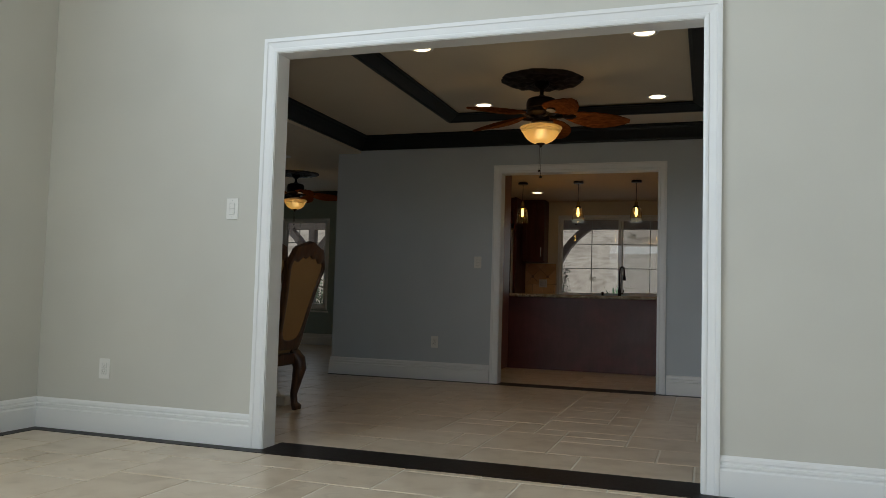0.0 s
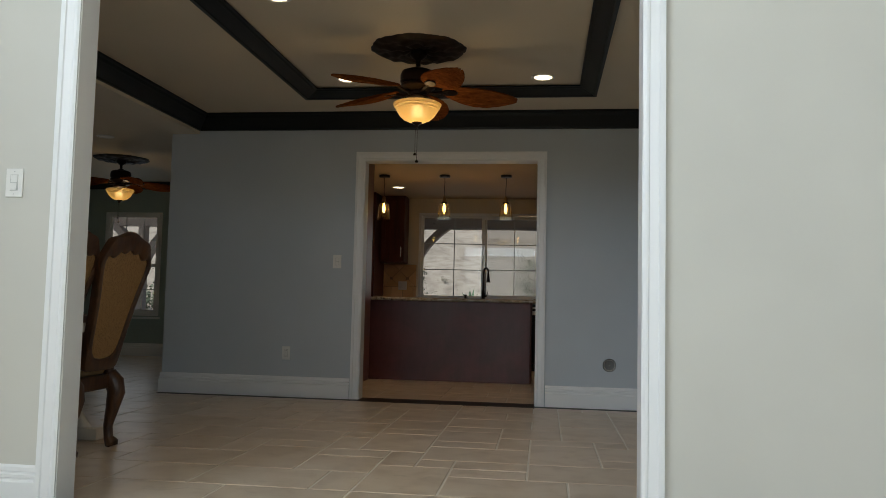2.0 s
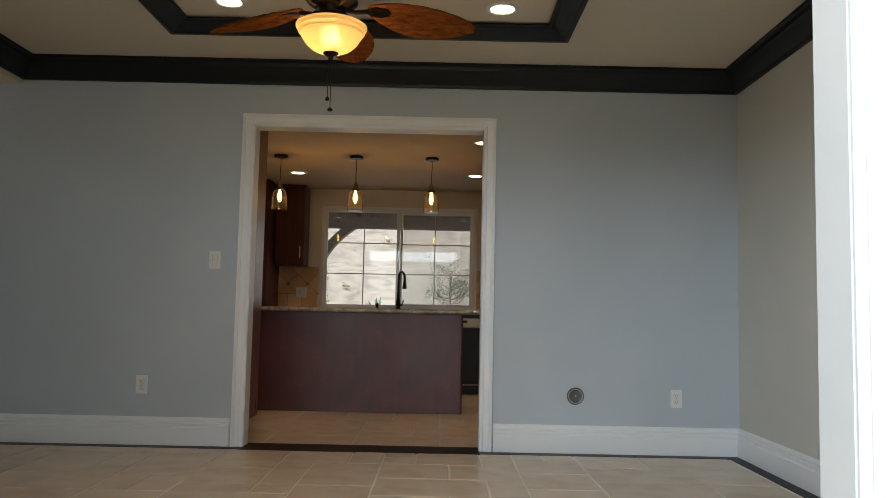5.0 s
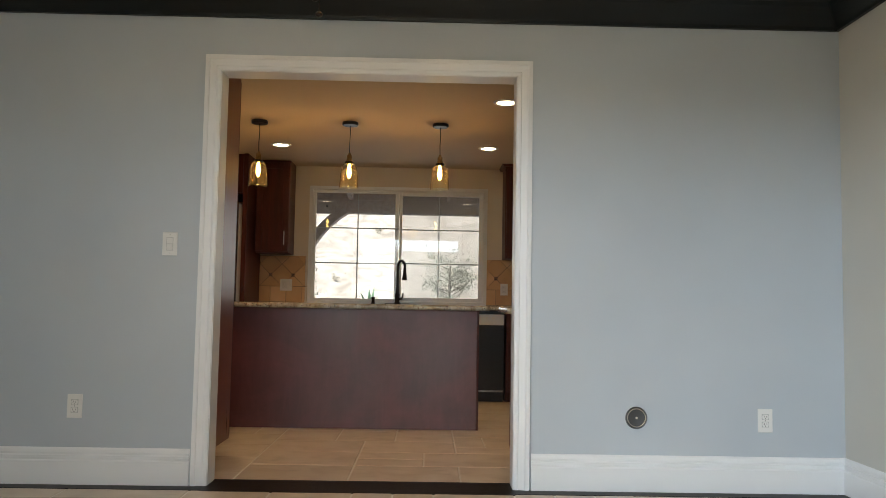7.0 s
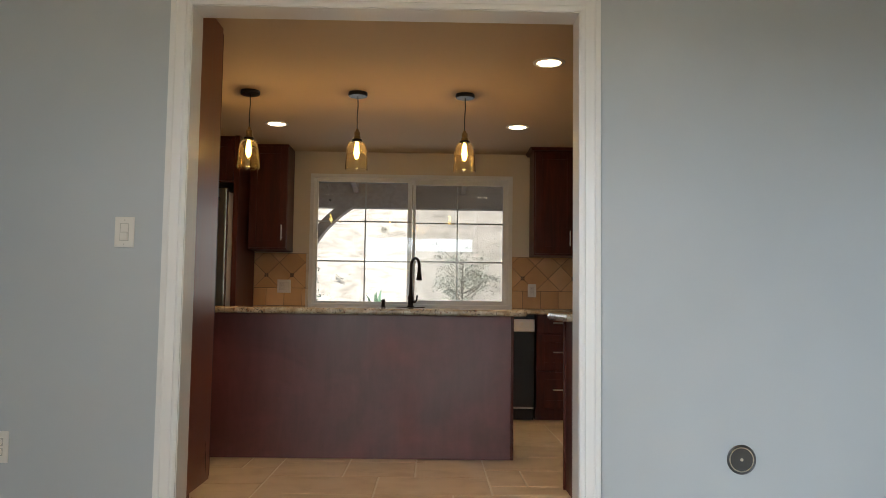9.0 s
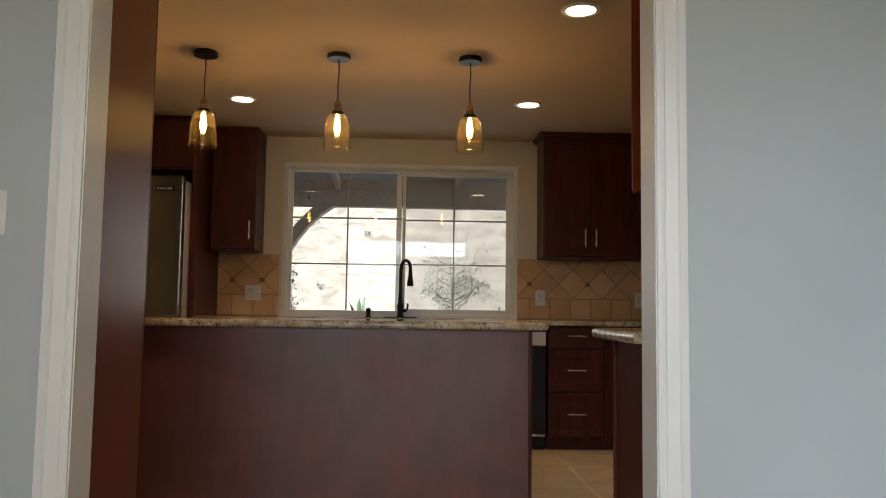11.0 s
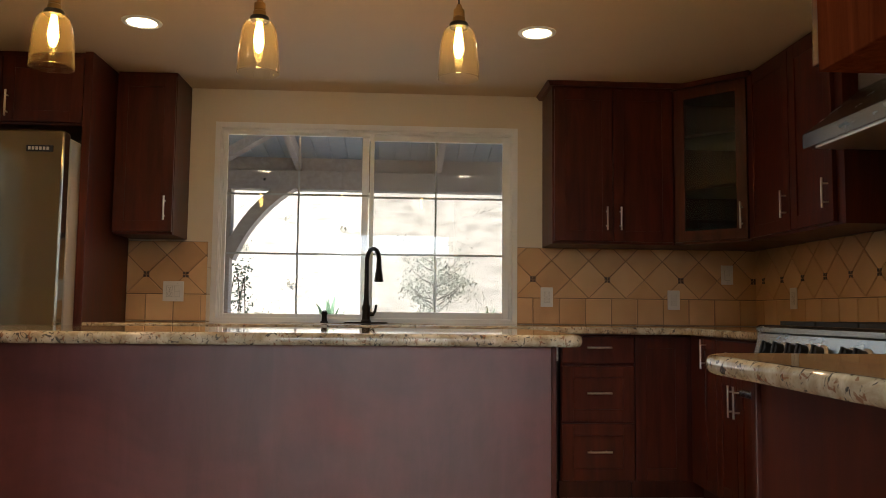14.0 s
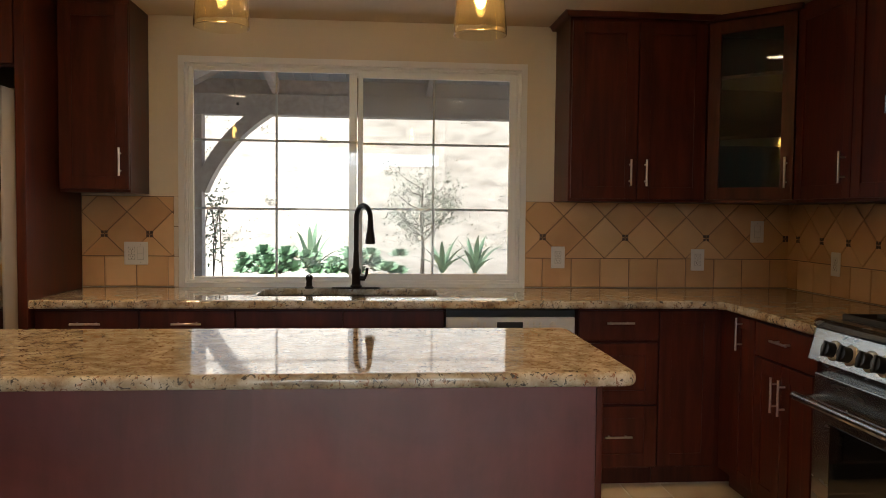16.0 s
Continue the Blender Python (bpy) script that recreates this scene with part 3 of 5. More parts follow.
# ---- lights in the ceilings ----
def downlight(at, lit=True, power=1.0):
    x, y, z = at
    ob = thing("recessed_downlight", "lit round recessed downlight with a white trim ring", "downlight", at, 0, "recessed downlights")
    lathe("trim_ring", [(0.068, -0.001), (0.068, -0.006), (0.076, -0.009), (0.092, -0.004), (0.093, -0.001)], M_PLATE, ob, 40, None, False)
    lathe("lens", [(0.0005, -0.0045), (0.045, -0.0045), (0.0675, -0.003), (0.0675, -0.0008), (0.0005, -0.0008)], M_CANLENS if lit else M_PLATE, ob, 40)
    if lit:
        lamp("downlight_glow", "AREA", (x, y, z - 0.012), power, WARM, 0.12, (x, y, 0), None, 90)
    return ob


for x, y in ((-2.16, 10.25), (-0.17, 10.25), (-2.07, 11.93), (-0.17, 11.91)):
    downlight((x, y, H_KIT))
for x, y in ((-1.745, 7.93), (-0.2, 7.95), (-1.735, 6.23), (-0.185, 6.26)):
    downlight((x, y, H_TRAY + 0.03), True, 0.62)
downlight((-4.85, 9.7, H_FAM), False)


def pendant(x, y):
    ob = thing("pendant_lamp", "clear amber glass bell pendant on a black cord", "pendant lamp", (x, y, H_KIT), 0, "pendants over the island")
    lathe("canopy", [(0.0005, 0), (0.062, 0), (0.064, -0.006), (0.064, -0.020), (0.060, -0.026), (0.0005, -0.026)], M_BLACK, ob, 40)
    tube("cord", [(0, 0, -0.026), (0.0025, 0, -0.09), (-0.002, 0, -0.17), (0, 0, -0.255)], 0.0035, M_BLACK, ob, 8)
    lathe("socket", [(0.0005, -0.245), (0.009, -0.247), (0.012, -0.262), (0.020, -0.266), (0.021, -0.290), (0.018, -0.293), (0.023, -0.297), (0.024, -0.316), (0.0005, -0.316)], M_BRASS, ob, 28)
    lathe("socket_ring", [(0.0005, -0.314), (0.033, -0.3165), (0.035, -0.320), (0.035, -0.329), (0.033, -0.333), (0.0005, -0.333)], M_BLACK, ob, 28)
    lathe("shade", [(0.026, -0.330), (0.046, -0.336), (0.058, -0.355), (0.065, -0.390), (0.070, -0.440), (0.0745, -0.500), (0.0755, -0.522), (0.0735, -0.5225), (0.0725, -0.500), (0.068, -0.440), (0.063, -0.391), (0.056, -0.357), (0.045, -0.339), (0.026, -0.3325)], M_AMBERGLASS, ob, 40, None, False).visible_shadow = False
    lathe("bulb", [(0.0005, -0.332), (0.010, -0.334), (0.012, -0.350), (0.016, -0.372), (0.018, -0.398), (0.0165, -0.424), (0.010, -0.444), (0.0005, -0.450)], M_BULB, ob, 24).visible_shadow = False
    lamp("pendant_glow", "POINT", (x, y, H_KIT - 0.405), 0.74, AMBER, 0.02)


for x in (-2.06, -1.342, -0.624):
    pendant(x, 10.98)


# ---- ceiling fans with leaf blades ----
def leaf_blade(parent, turn, tilt):
    """One carved leaf-shaped blade with a midrib, veins and a notched edge."""
    bm = bmesh.new()
    along, across = 40, 10
    top = []
    for i in range(along + 1):
        u = i / along
        half = 0.122 * max(0.02, math.sin(math.pi * (0.03 + 0.94 * u) ** 0.95)) ** 0.70
        half *= 1 - 0.022 * (1 if i % 7 in (0, 1) and i > 6 else 0)
        row = []
        for j in range(across + 1):
            v = 2 * j / across - 1
            x = 0.17 + 0.53 * u
            vein = 0.006 * math.sin(34 * (u - 0.32 * abs(v)))
            z = -0.030 * v * v * math.sin(math.pi * u) + vein * min(1, 4 * abs(v)) * (1 - v ** 6) + (0.006 if j == across // 2 else 0) - 0.045 * u * u
            row.append(bm.verts.new((x, half * v, z)))
        top.append(row)
    for a, b in zip(top, top[1:]):
        for j in range(across):
            bm.faces.new((a[j], b[j], b[j + 1], a[j + 1]))
    low = bmesh.ops.extrude_face_region(bm, geom=bm.faces[:])
    bmesh.ops.translate(bm, vec=(0, 0, -0.008), verts=[v for v in low["geom"] if isinstance(v, bmesh.types.BMVert)])
    bmesh.ops.recalc_face_normals(bm, faces=bm.faces[:])
    m = pose(0, 0, 0, 0, 0, turn) @ pose(0, 0, 0, tilt, 0, 0)
    bmesh.ops.transform(bm, matrix=pose(0, 0, -0.285) @ m, verts=bm.verts[:])
    mesh_object("blade", bm, M_BLADE, parent, True)
    arm = bmesh.new()
    add_tube(arm, [(0.07, 0, -0.02), (0.11, 0, -0.028), (0.16, 0, -0.018), (0.20, 0, -0.012)], [0.012, 0.010, 0.012, 0.008], 8)
    add_prism(arm, [(0.17 + 0.055 + 0.055 * math.cos(a), 0.036 * math.sin(a)) for a in (2 * math.pi * k / 18 for k in range(18))], 0.012, pose(0, 0, -0.020), 0, 0.003)
    bmesh.ops.transform(arm, matrix=pose(0, 0, -0.285) @ m, verts=arm.verts[:])
    mesh_object("blade_arm", arm, M_BRONZE, parent, True)


def ceiling_fan(x, y, z, first, power):
    ob = thing("ceiling_fan", "bronze ceiling fan with five carved leaf blades and a lit bowl", "ceiling fan", (x, y, z), 0, "ceiling fans")
    bm = bmesh.new()
    steps, rings = 72, 12
    rows = []
    for i in range(rings + 1):
        f = i / rings
        row = []
        for k in range(steps):
            a = 2 * math.pi * k / steps
            r = f * (0.330 + 0.006 * math.cos(8 * a) + 0.004 * math.cos(24 * a + 1))
            lift = -0.012 - 0.020 * math.sin(math.pi * min(1, f * 1.02)) * (0.6 + 0.4 * math.cos(8 * a + 5 * f)) - 0.006 * math.sin(24 * f) - 0.006 * math.cos(16 * a) * f * f
            row.append(bm.verts.new((max(r, 0.002) * math.cos(a), max(r, 0.002) * math.sin(a), lift if i < rings else -0.001)))
        rows.append(row)
    for a, b in zip(rows, rows[1:]):
        for k in range(steps):
            bm.faces.new((a[k], a[(k + 1) % steps], b[(k + 1) % steps], b[k]))
    bm.faces.new(rows[0])
    mesh_object("medallion", bm, M_MEDAL, ob, True)
    lathe("downrod", [(0.0005, -0.02), (0.062, -0.022), (0.060, -0.050), (0.030, -0.075), (0.016, -0.082), (0.016, -0.125), (0.034, -0.135), (0.034, -0.150), (0.0005, -0.150)], M_BRONZE, ob, 28)
    lathe("motor", [(0.0005, -0.145), (0.080, -0.150), (0.112, -0.164), (0.122, -0.190), (0.122, -0.235), (0.108, -0.250), (0.120, -0.258), (0.122, -0.275), (0.100, -0.290), (0.070, -0.305), (0.066, -0.330), (0.080, -0.338), (0.080, -0.350), (0.0005, -0.350)], M_BRONZE, ob, 40)
    for k in range(5):
        leaf_blade(ob, first + 72 * k, -15)
    bowl = [(0.158, -0.385), (0.168, -0.391), (0.167, -0.400), (0.153, -0.407), (0.159, -0.413), (0.157, -0.421), (0.143, -0.427), (0.147, -0.433), (0.139, -0.446), (0.121, -0.474), (0.092, -0.500), (0.055, -0.517), (0.010, -0.522)]
    lathe("light_bowl", bowl + [(max(0.004, r - 0.006), z + 0.004) for r, z in bowl[::-1]], M_BOWL, ob, 48, None, False).visible_shadow = False
    lathe("bulb", [(0.0005, -0.395), (0.016, -0.40), (0.030, -0.415), (0.042, -0.437), (0.044, -0.452), (0.034, -0.472), (0.0005, -0.482)], M_FANBULB, ob, 20).visible_shadow = False
    lathe("light_stem", [(0.0005, -0.34), (0.075, -0.342), (0.078, -0.352), (0.060, -0.366), (0.020, -0.372), (0.018, -0.40), (0.0005, -0.402)], M_BRONZE, ob, 24)
    lathe("finial", [(0.0005, -0.508), (0.034, -0.512), (0.036, -0.522), (0.028, -0.530), (0.012, -0.538), (0.010, -0.550), (0.0005, -0.554)], M_BRONZE, ob, 24)
    bm = bmesh.new()
    for dx, length, r in ((-0.008, 0.20, 0.011), (0.006, 0.25, 0.013)):
        add_tube(bm, [(dx, -0.01, -0.535), (dx, -0.01, -0.535 - length)], 0.0017, 6)
        add_lathe(bm, [(0.0005, 0.008), (0.006, 0.006), (r, -0.002), (r * 0.8, -0.009), (0.0005, -0.012)], 12, pose(dx, -0.01, -0.54 - length))
    mesh_object("pull_chain", bm, M_BRONZE, ob, True)
    lamp("fan_glow", "POINT", (x, y, z - 0.455), power, (1.0, 0.64, 0.25), 0.03)
    lamp("fan_glow", "POINT", (x, y, z - 0.385), power * 0.06, AMBER, 0.03)


M_FANBULB = glowing("frosted_bulb", (1.0, 0.76, 0.42), 8)
M_MEDAL = timber("carved_dark_medallion", (0.006, 0.004, 0.003), (0.022, 0.014, 0.010), 0.5, (5, 5, 5), 0.0, 0.0, 0.3)
ceiling_fan(-1.06, 7.23, H_TRAY + 0.03, 14, 1.15)
ceiling_fan(-5.4, 11.0, H_FAM, 30, 0.5)


# ---- plates on the walls ----
def wall_plate(kind, x, y, z, turn=0, gangs=1):
    """A plate that faces -y before its turn."""
    if kind == "round":
        ob = thing("round_wall_plate", "round grey metal cover plate on the wall", "cover plate", (x, y, z), turn)
        m = pose(0, 0, 0, 90)
        lathe("plate", [(0.0005, 0), (0.057, 0), (0.058, 0.004), (0.054, 0.007), (0.050, 0.006), (0.0005, 0.007)], M_GREYPLATE, ob, 40, m)
        lathe("rim", [(0.044, 0.0065), (0.0455, 0.0085), (0.0475, 0.0085), (0.049, 0.0065)], M_NICKEL, ob, 40, m, False)
        lathe("screw", [(0.0005, 0.006), (0.006, 0.006), (0.006, 0.009), (0.0005, 0.010)], M_NICKEL, ob, 16, m)
        return ob
    name, label, cat = {"outlet": ("wall_outlet", "white duplex outlet with its cover plate on the wall", "outlet"), "switch": ("light_switch", "white light switch plate on the wall", "light switch")}[kind]
    ob = thing(name, label, cat, (x, y, z), turn, "wall plates")
    w = 0.039 + 0.023 * (gangs - 1)
    box("plate", (-w, -0.006, -0.061), (w, 0, 0.061), M_PLATE, ob, 0.003)
    for g in range(gangs):
        dx = (g - (gangs - 1) / 2) * 0.046
        if kind == "outlet" and g == 0:
            bm = bmesh.new()
            for dz in (-0.0195, 0.0195):
                add_prism(bm, [(0.0165 * math.cos(a), max(-0.0125, min(0.0125, 0.0165 * math.sin(a)))) for a in (2 * math.pi * k / 24 for k in range(24))], 0.0025, pose(dx, -0.006, dz, 90))
            mesh_object("socket", bm, M_PLATE, ob)
            # shade in the gap round each socket, drawn as a grey patch
            boxes("socket_gap_shade", [((dx - 0.0185, -0.0066, dz - 0.0145), (dx + 0.0185, -0.0055, dz + 0.0145)) for dz in (-0.0195, 0.0195)], M_SEAM, ob)["kind"] = "stuff"
            slots = []
            for dz in (-0.0195, 0.0195):
                slots += [((dx - 0.008, -0.0092, dz - 0.002), (dx - 0.0055, -0.008, dz + 0.007)), ((dx + 0.0055, -0.0092, dz - 0.002), (dx + 0.008, -0.008, dz + 0.006)), ((dx - 0.002, -0.0092, dz - 0.0095), (dx + 0.002, -0.008, dz - 0.0055))]
            slots.append(((dx - 0.002, -0.0072, -0.002), (dx + 0.002, -0.0055, 0.002)))
            boxes("slot", slots, M_SLOT, ob)["kind"] = "stuff"
        else:
            # shade in the gap round each rocker, drawn as grey strips
            boxes("rocker_gap_shade", [((dx - 0.0175, -0.0068, -0.0345), (dx - 0.0155, -0.0055, 0.0345)), ((dx + 0.0155, -0.0068, -0.0345), (dx + 0.0175, -0.0055, 0.0345)), ((dx - 0.0155, -0.0068, -0.0345), (dx + 0.0155, -0.0055, -0.0325)), ((dx - 0.0155, -0.0068, 0.0325), (dx + 0.0155, -0.0055, 0.0345)), ((dx - 0.0155, -0.0072, -0.0012), (dx + 0.0155, -0.0055, 0.0012))], M_SEAM, ob)
            boxes("rocker", [((dx - 0.015, -0.0115, -0.032), (dx + 0.015, -0.0055, -0.0015)), ((dx - 0.015, -0.008, 0.0015), (dx + 0.015, -0.0055, 0.032))], M_PLATE, ob, 0.002)
            boxes("screw", [((dx - 0.002, -0.0068, s * 0.048 - 0.002), (dx + 0.002, -0.0055, s * 0.048 + 0.002)) for s in (-1, 1)], M_SEAM, ob)["kind"] = "stuff"
    return ob


wall_plate("outlet", -3.255, A0, 0.385)
wall_plate("switch", -2.40, A0, 1.355)
wall_plate("outlet", -2.505, B0, 0.395)
wall_plate("switch", -2.052, B0, 1.24)
wall_plate("outlet", 1.076, B0, 0.372)
wall_plate("round", 0.40, B0, 0.377)
SPL = K0 - 0.012
wall_plate("outlet", -2.187, SPL, 1.115, 0, 2)
wall_plate("outlet", 0.096, SPL, 1.105)
wall_plate("outlet", 0.900, SPL, 1.095)
wall_plate("switch", 1.246, SPL, 1.257)
wall_plate("outlet", KIT_R - 0.012, 12.562, 1.105, -90)


# ---- cabinets ----
def add_door(parent, x0, x1, z0, z1, y, handle=None, drawer=False, glass=False, m=None):
    """A door or drawer front on the plane y, facing -y, in the unit's own axes."""
    gap, th, fr = 0.0025, 0.020, 0.062
    a, b, c, d = x0 + gap, x1 - gap, z0 + gap, z1 - gap
    bm = bmesh.new()
    if drawer and d - c < 0.2:
        add_box(bm, (a, y - th, c), (b, y, d), 0.003)
    else:
        f = min(fr, (b - a) * 0.28)
        for lo, hi in (((a, y - th, c), (a + f, y, d)), ((b - f, y - th, c), (b, y, d)), ((a + f - 0.0005, y - th + 0.0004, c), (b - f + 0.0005, y, c + f)), ((a + f - 0.0005, y - th + 0.0004, d - f), (b - f + 0.0005, y, d))):
            add_box(bm, lo, hi, 0.002)
        if not glass:
            add_box(bm, (a + f - 0.002, y - th + 0.007, c + f - 0.002), (b - f + 0.002, y - 0.002, d - f + 0.002))
    if m is not None:
        bmesh.ops.transform(bm, matrix=m, verts=bm.verts[:])
    door = mesh_object("drawer_front" if drawer else "door", bm, M_CAB, parent)
    if glass:
        gb = add_box(bmesh.new(), (a + f - 0.002, y - 0.012, c + f - 0.002), (b - f + 0.002, y - 0.008, d - f + 0.002))
        if m is not None:
            bmesh.ops.transform(gb, matrix=m, verts=gb.verts[:])
        mesh_object("pane", gb, M_CABGLASS, parent)
    if handle:
        hx, hz, upright, length = handle
        e = (0, 0, 1) if upright else (1, 0, 0)
        p = Vector((hx, y - th - 0.030, hz))
        e = Vector(e) * length / 2
        hb = bmesh.new()
        add_tube(hb, [p - e, p + e], 0.0055, 10)
        for s in (-0.62, 0.62):
            q = p + e * s
            add_tube(hb, [q, q + Vector((0, 0.030, 0))], 0.0045, 8)
        if m is not None:
            bmesh.ops.transform(hb, matrix=m, verts=hb.verts[:])
        h = mesh_object("handle", hb, M_NICKEL, door, True)
        h["label"] = "satin nickel bar handle"
    return door


def wall_cabinet(name, label, at, turn, width, depth, z0, z1, doors, crown=True, finish=None):
    """A hung unit whose back left foot stands at the place given; it faces -y before its turn. doors: (x0, x1, handle side)."""
    ob = thing(name, label, "cabinet", at, turn, "hung cabinets")
    box("body", (0, -depth + 0.001, z0), (width, 0, z1), finish or M_CAB, ob, 0.002)
    for x0, x1, side in doors:
        hx = x0 + 0.041 if side == "l" else x1 - 0.041
        add_door(ob, x0, x1, z0 + 0.012, z1 - 0.025, -depth, (hx, z0 + 0.148, True, 0.137) if side else None)
    if crown:
        mesh_object("cornice", add_sweep(bmesh.new(), [(0, 0), (-0.022, 0.0), (-0.035, 0.022), (-0.04, 0.022), (-0.04, 0.03), (0, 0.03)], [(0, 0, z1 - 0.012), (0, -depth - 0.02, z1 - 0.012), (width, -depth - 0.02, z1 - 0.012), (width, 0, z1 - 0.012)], UP), M_CAB, ob)
    return ob


CT = 0.935                     # top of the run of counters along the walls
UB, UT = 1.415, 2.362
wall_cabinet("wall_cabinet", "mahogany single-door hung cabinet beside the window", (-2.455, K0 - 0.001, 0), 0, 0.335, 0.32, UB + 0.016, UT + 0.011, [(0, 0.335, "r")], False)
wall_cabinet("wall_cabinet", "mahogany two-door hung cabinet beside the window", (0.070, K0 - 0.001, 0), 0, 0.727, 0.32, UB, UT, [(0.008, 0.358, "r"), (0.358, 0.720, "l")], True)
wall_cabinet("wall_cabinet", "mahogany two-door hung cabinet next to the range hood", (KIT_R - 0.001, 12.40, 0), -90, 0.90, 0.32, UB, UT, [(0.0, 0.455, "r"), (0.455, 0.84, "r")], False)
wall_cabinet("wall_cabinet", "mahogany hung cabinet over the side counter", (1.42, B1 + 0.001, 0), 180, 1.605, 0.30, 1.39, UT, [(0.0, 0.80, "l"), (0.80, 1.605, "r")], False, M_CABSIDE)

# corner cabinet with a glass door, set at forty-five degrees
cc = thing("corner_glass_cabinet", "mahogany corner cabinet with a glass door and shelves", "cabinet", (0, 0, 0))
P, Q = Vector((0.80, K0 - 0.322, 0)), Vector((KIT_R - 0.322, 12.405, 0))
outline = [(0.80, K0 - 0.001), (0.80, P.y), (Q.x, Q.y), (KIT_R - 0.001, Q.y), (KIT_R - 0.001, K0 - 0.001)]
bm = bmesh.new()
for z, th in ((UB, 0.02), (UT - 0.02, 0.02)):
    add_prism(bm, outline, th, pose(0, 0, z))
for lo, hi in (((0.80, P.y, UB + 0.02), (0.818, K0 - 0.001, UT - 0.02)), ((Q.x, Q.y, UB + 0.02), (KIT_R - 0.001, Q.y + 0.018, UT - 0.02)), ((0.818, K0 - 0.02, UB + 0.02), (KIT_R - 0.02, K0 - 0.001, UT - 0.02)), ((KIT_R - 0.02, Q.y + 0.018, UB + 0.02), (KIT_R - 0.001, K0 - 0.001, UT - 0.02))):
    add_box(bm, lo, hi)
mesh_object("body", bm, M_CAB, cc)
bm = bmesh.new()
for z in (1.74, 2.05):
    add_prism(bm, [(0.82, K0 - 0.025), (0.82, P.y + 0.03), (Q.x + 0.03, Q.y + 0.025), (KIT_R - 0.025, Q.y + 0.025), (KIT_R - 0.025, K0 - 0.025)], 0.018, pose(0, 0, z))
mesh_object("shelf", bm, M_CAB, cc)
SLANT = Matrix.Translation(P) @ pose(0, 0, 0, 0, 0, math.degrees(math.atan2(Q.y - P.y, Q.x - P.x)))
L = (Q - P).length
add_door(cc, 0.012, L - 0.012, UB + 0.012, UT - 0.025, 0.0, (L - 0.045, UB + 0.145, True, 0.15), False, True, SLANT)
mesh_object("cornice", add_box(bmesh.new(), (-0.01, -0.03, UT - 0.02), (L + 0.01, 0.0, UT + 0.008), 0, 2, SLANT), M_CAB, cc)


def base_cabinet(label, at, turn, width, depth, top, fronts, toe=0.10):
    """A floor unit; fronts: (x0, x1, z0, z1, handle, is_drawer)."""
    ob = thing("base_cabinet", label, "cabinet", at, turn, "floor cabinets")
    bm = add_box(bmesh.new(), (0, -depth, toe), (width, 0, top), 0.002)
    add_box(bm, (0.001, -depth + 0.06, 0.003), (width - 0.001, -0.001, toe + 0.001))
    mesh_object("body", bm, M_CAB, ob)
    for x0, x1, z0, z1, handle, drawer in fronts:
        add_door(ob, x0, x1, z0, z1, -depth, handle, drawer)
    return ob


BT_ = CT - 0.042                # top of the floor units
YB = K0 - 0.002                 # their backs
D = YB - 12.47                  # their depth
def drawers(x0, x1, levels):
    got = []
    for z0, z1 in levels:
        got.append((x0, x1, z0, z1, ((x0 + x1) / 2, (z0 + z1) / 2 + (0.014 if z1 - z0 < 0.2 else 0.004), False, 0.135), True))
    return got


def door_pair(x0, x1, z0, z1):
    m = (x0 + x1) / 2
    return [(x0, m, z0, z1, (m - 0.03, z1 - 0.13, True, 0.15), False), (m, x1, z0, z1, (m + 0.03, z1 - 0.13, True, 0.15), False)]


base_cabinet("mahogany floor cabinet with two drawers above doors", (-2.466, YB, 0), 0, 0.90, D, BT_, drawers(0.0, 0.466, [(0.735, 0.885)]) + drawers(0.466, 0.90, [(0.735, 0.885)]) + door_pair(0.0, 0.90, 0.11, 0.73))
base_cabinet("mahogany sink cabinet with plain false fronts", (-1.564, YB, 0), 0, 0.976, D, BT_, [(0.0, 0.496, 0.735, 0.885, None, True), (0.496, 0.976, 0.735, 0.885, None, True)] + door_pair(0.0, 0.976, 0.11, 0.73))
base_cabinet("mahogany three-drawer floor cabinet", (0.064, YB, 0), 0, 0.402, D, BT_, drawers(0.0, 0.402, [(0.735, 0.885), (0.425, 0.725), (0.11, 0.415)]))
base_cabinet("mahogany blind corner floor cabinet", (0.467, YB, 0), 0, 0.955, D, BT_, [(0.0, 0.29, 0.11, 0.885, None, False)])
XR = KIT_R - 0.002
DR = XR - 0.785
base_cabinet("mahogany narrow floor cabinet beside the corner", (XR, 12.465, 0), -90, 0.385, DR, BT_, [(0.19, 0.385, 0.11, 0.885, (0.262, 0.805, True, 0.15), False)])
base_cabinet("mahogany floor cabinet with a drawer above two doors", (XR, 12.078, 0), -90, 0.50, DR, BT_, drawers(0.0, 0.50, [(0.735, 0.885)]) + door_pair(0.0, 0.47, 0.11, 0.73))

# island: plain stained plywood back under a granite slab
IT = 0.939
isl = thing("kitchen_island", "island with a reddish stained plywood back and granite top", "kitchen island")
bm = add_box(bmesh.new(), (-2.60, 10.787, 0.002), (-0.314, 11.44, IT - 0.038), 0.002)
mesh_object("body", bm, M_ISLAND, isl)
boxes("corner_trim", [((-0.324, 10.780, 0.002), (-0.306, 10.799, IT - 0.039)), ((-0.3135, 10.799, 0.002), (-0.306, 11.44, IT - 0.039))], M_CAB, isl, 0.003)


def slab(name, outline, top, thick, parent, radius=0.016):
    bm = bmesh.new()
    add_prism(bm, outline, thick, pose(0, 0, top - thick), 0, radius)
    return flat_faces(mesh_object(name, bm, M_GRANITE, parent, True))


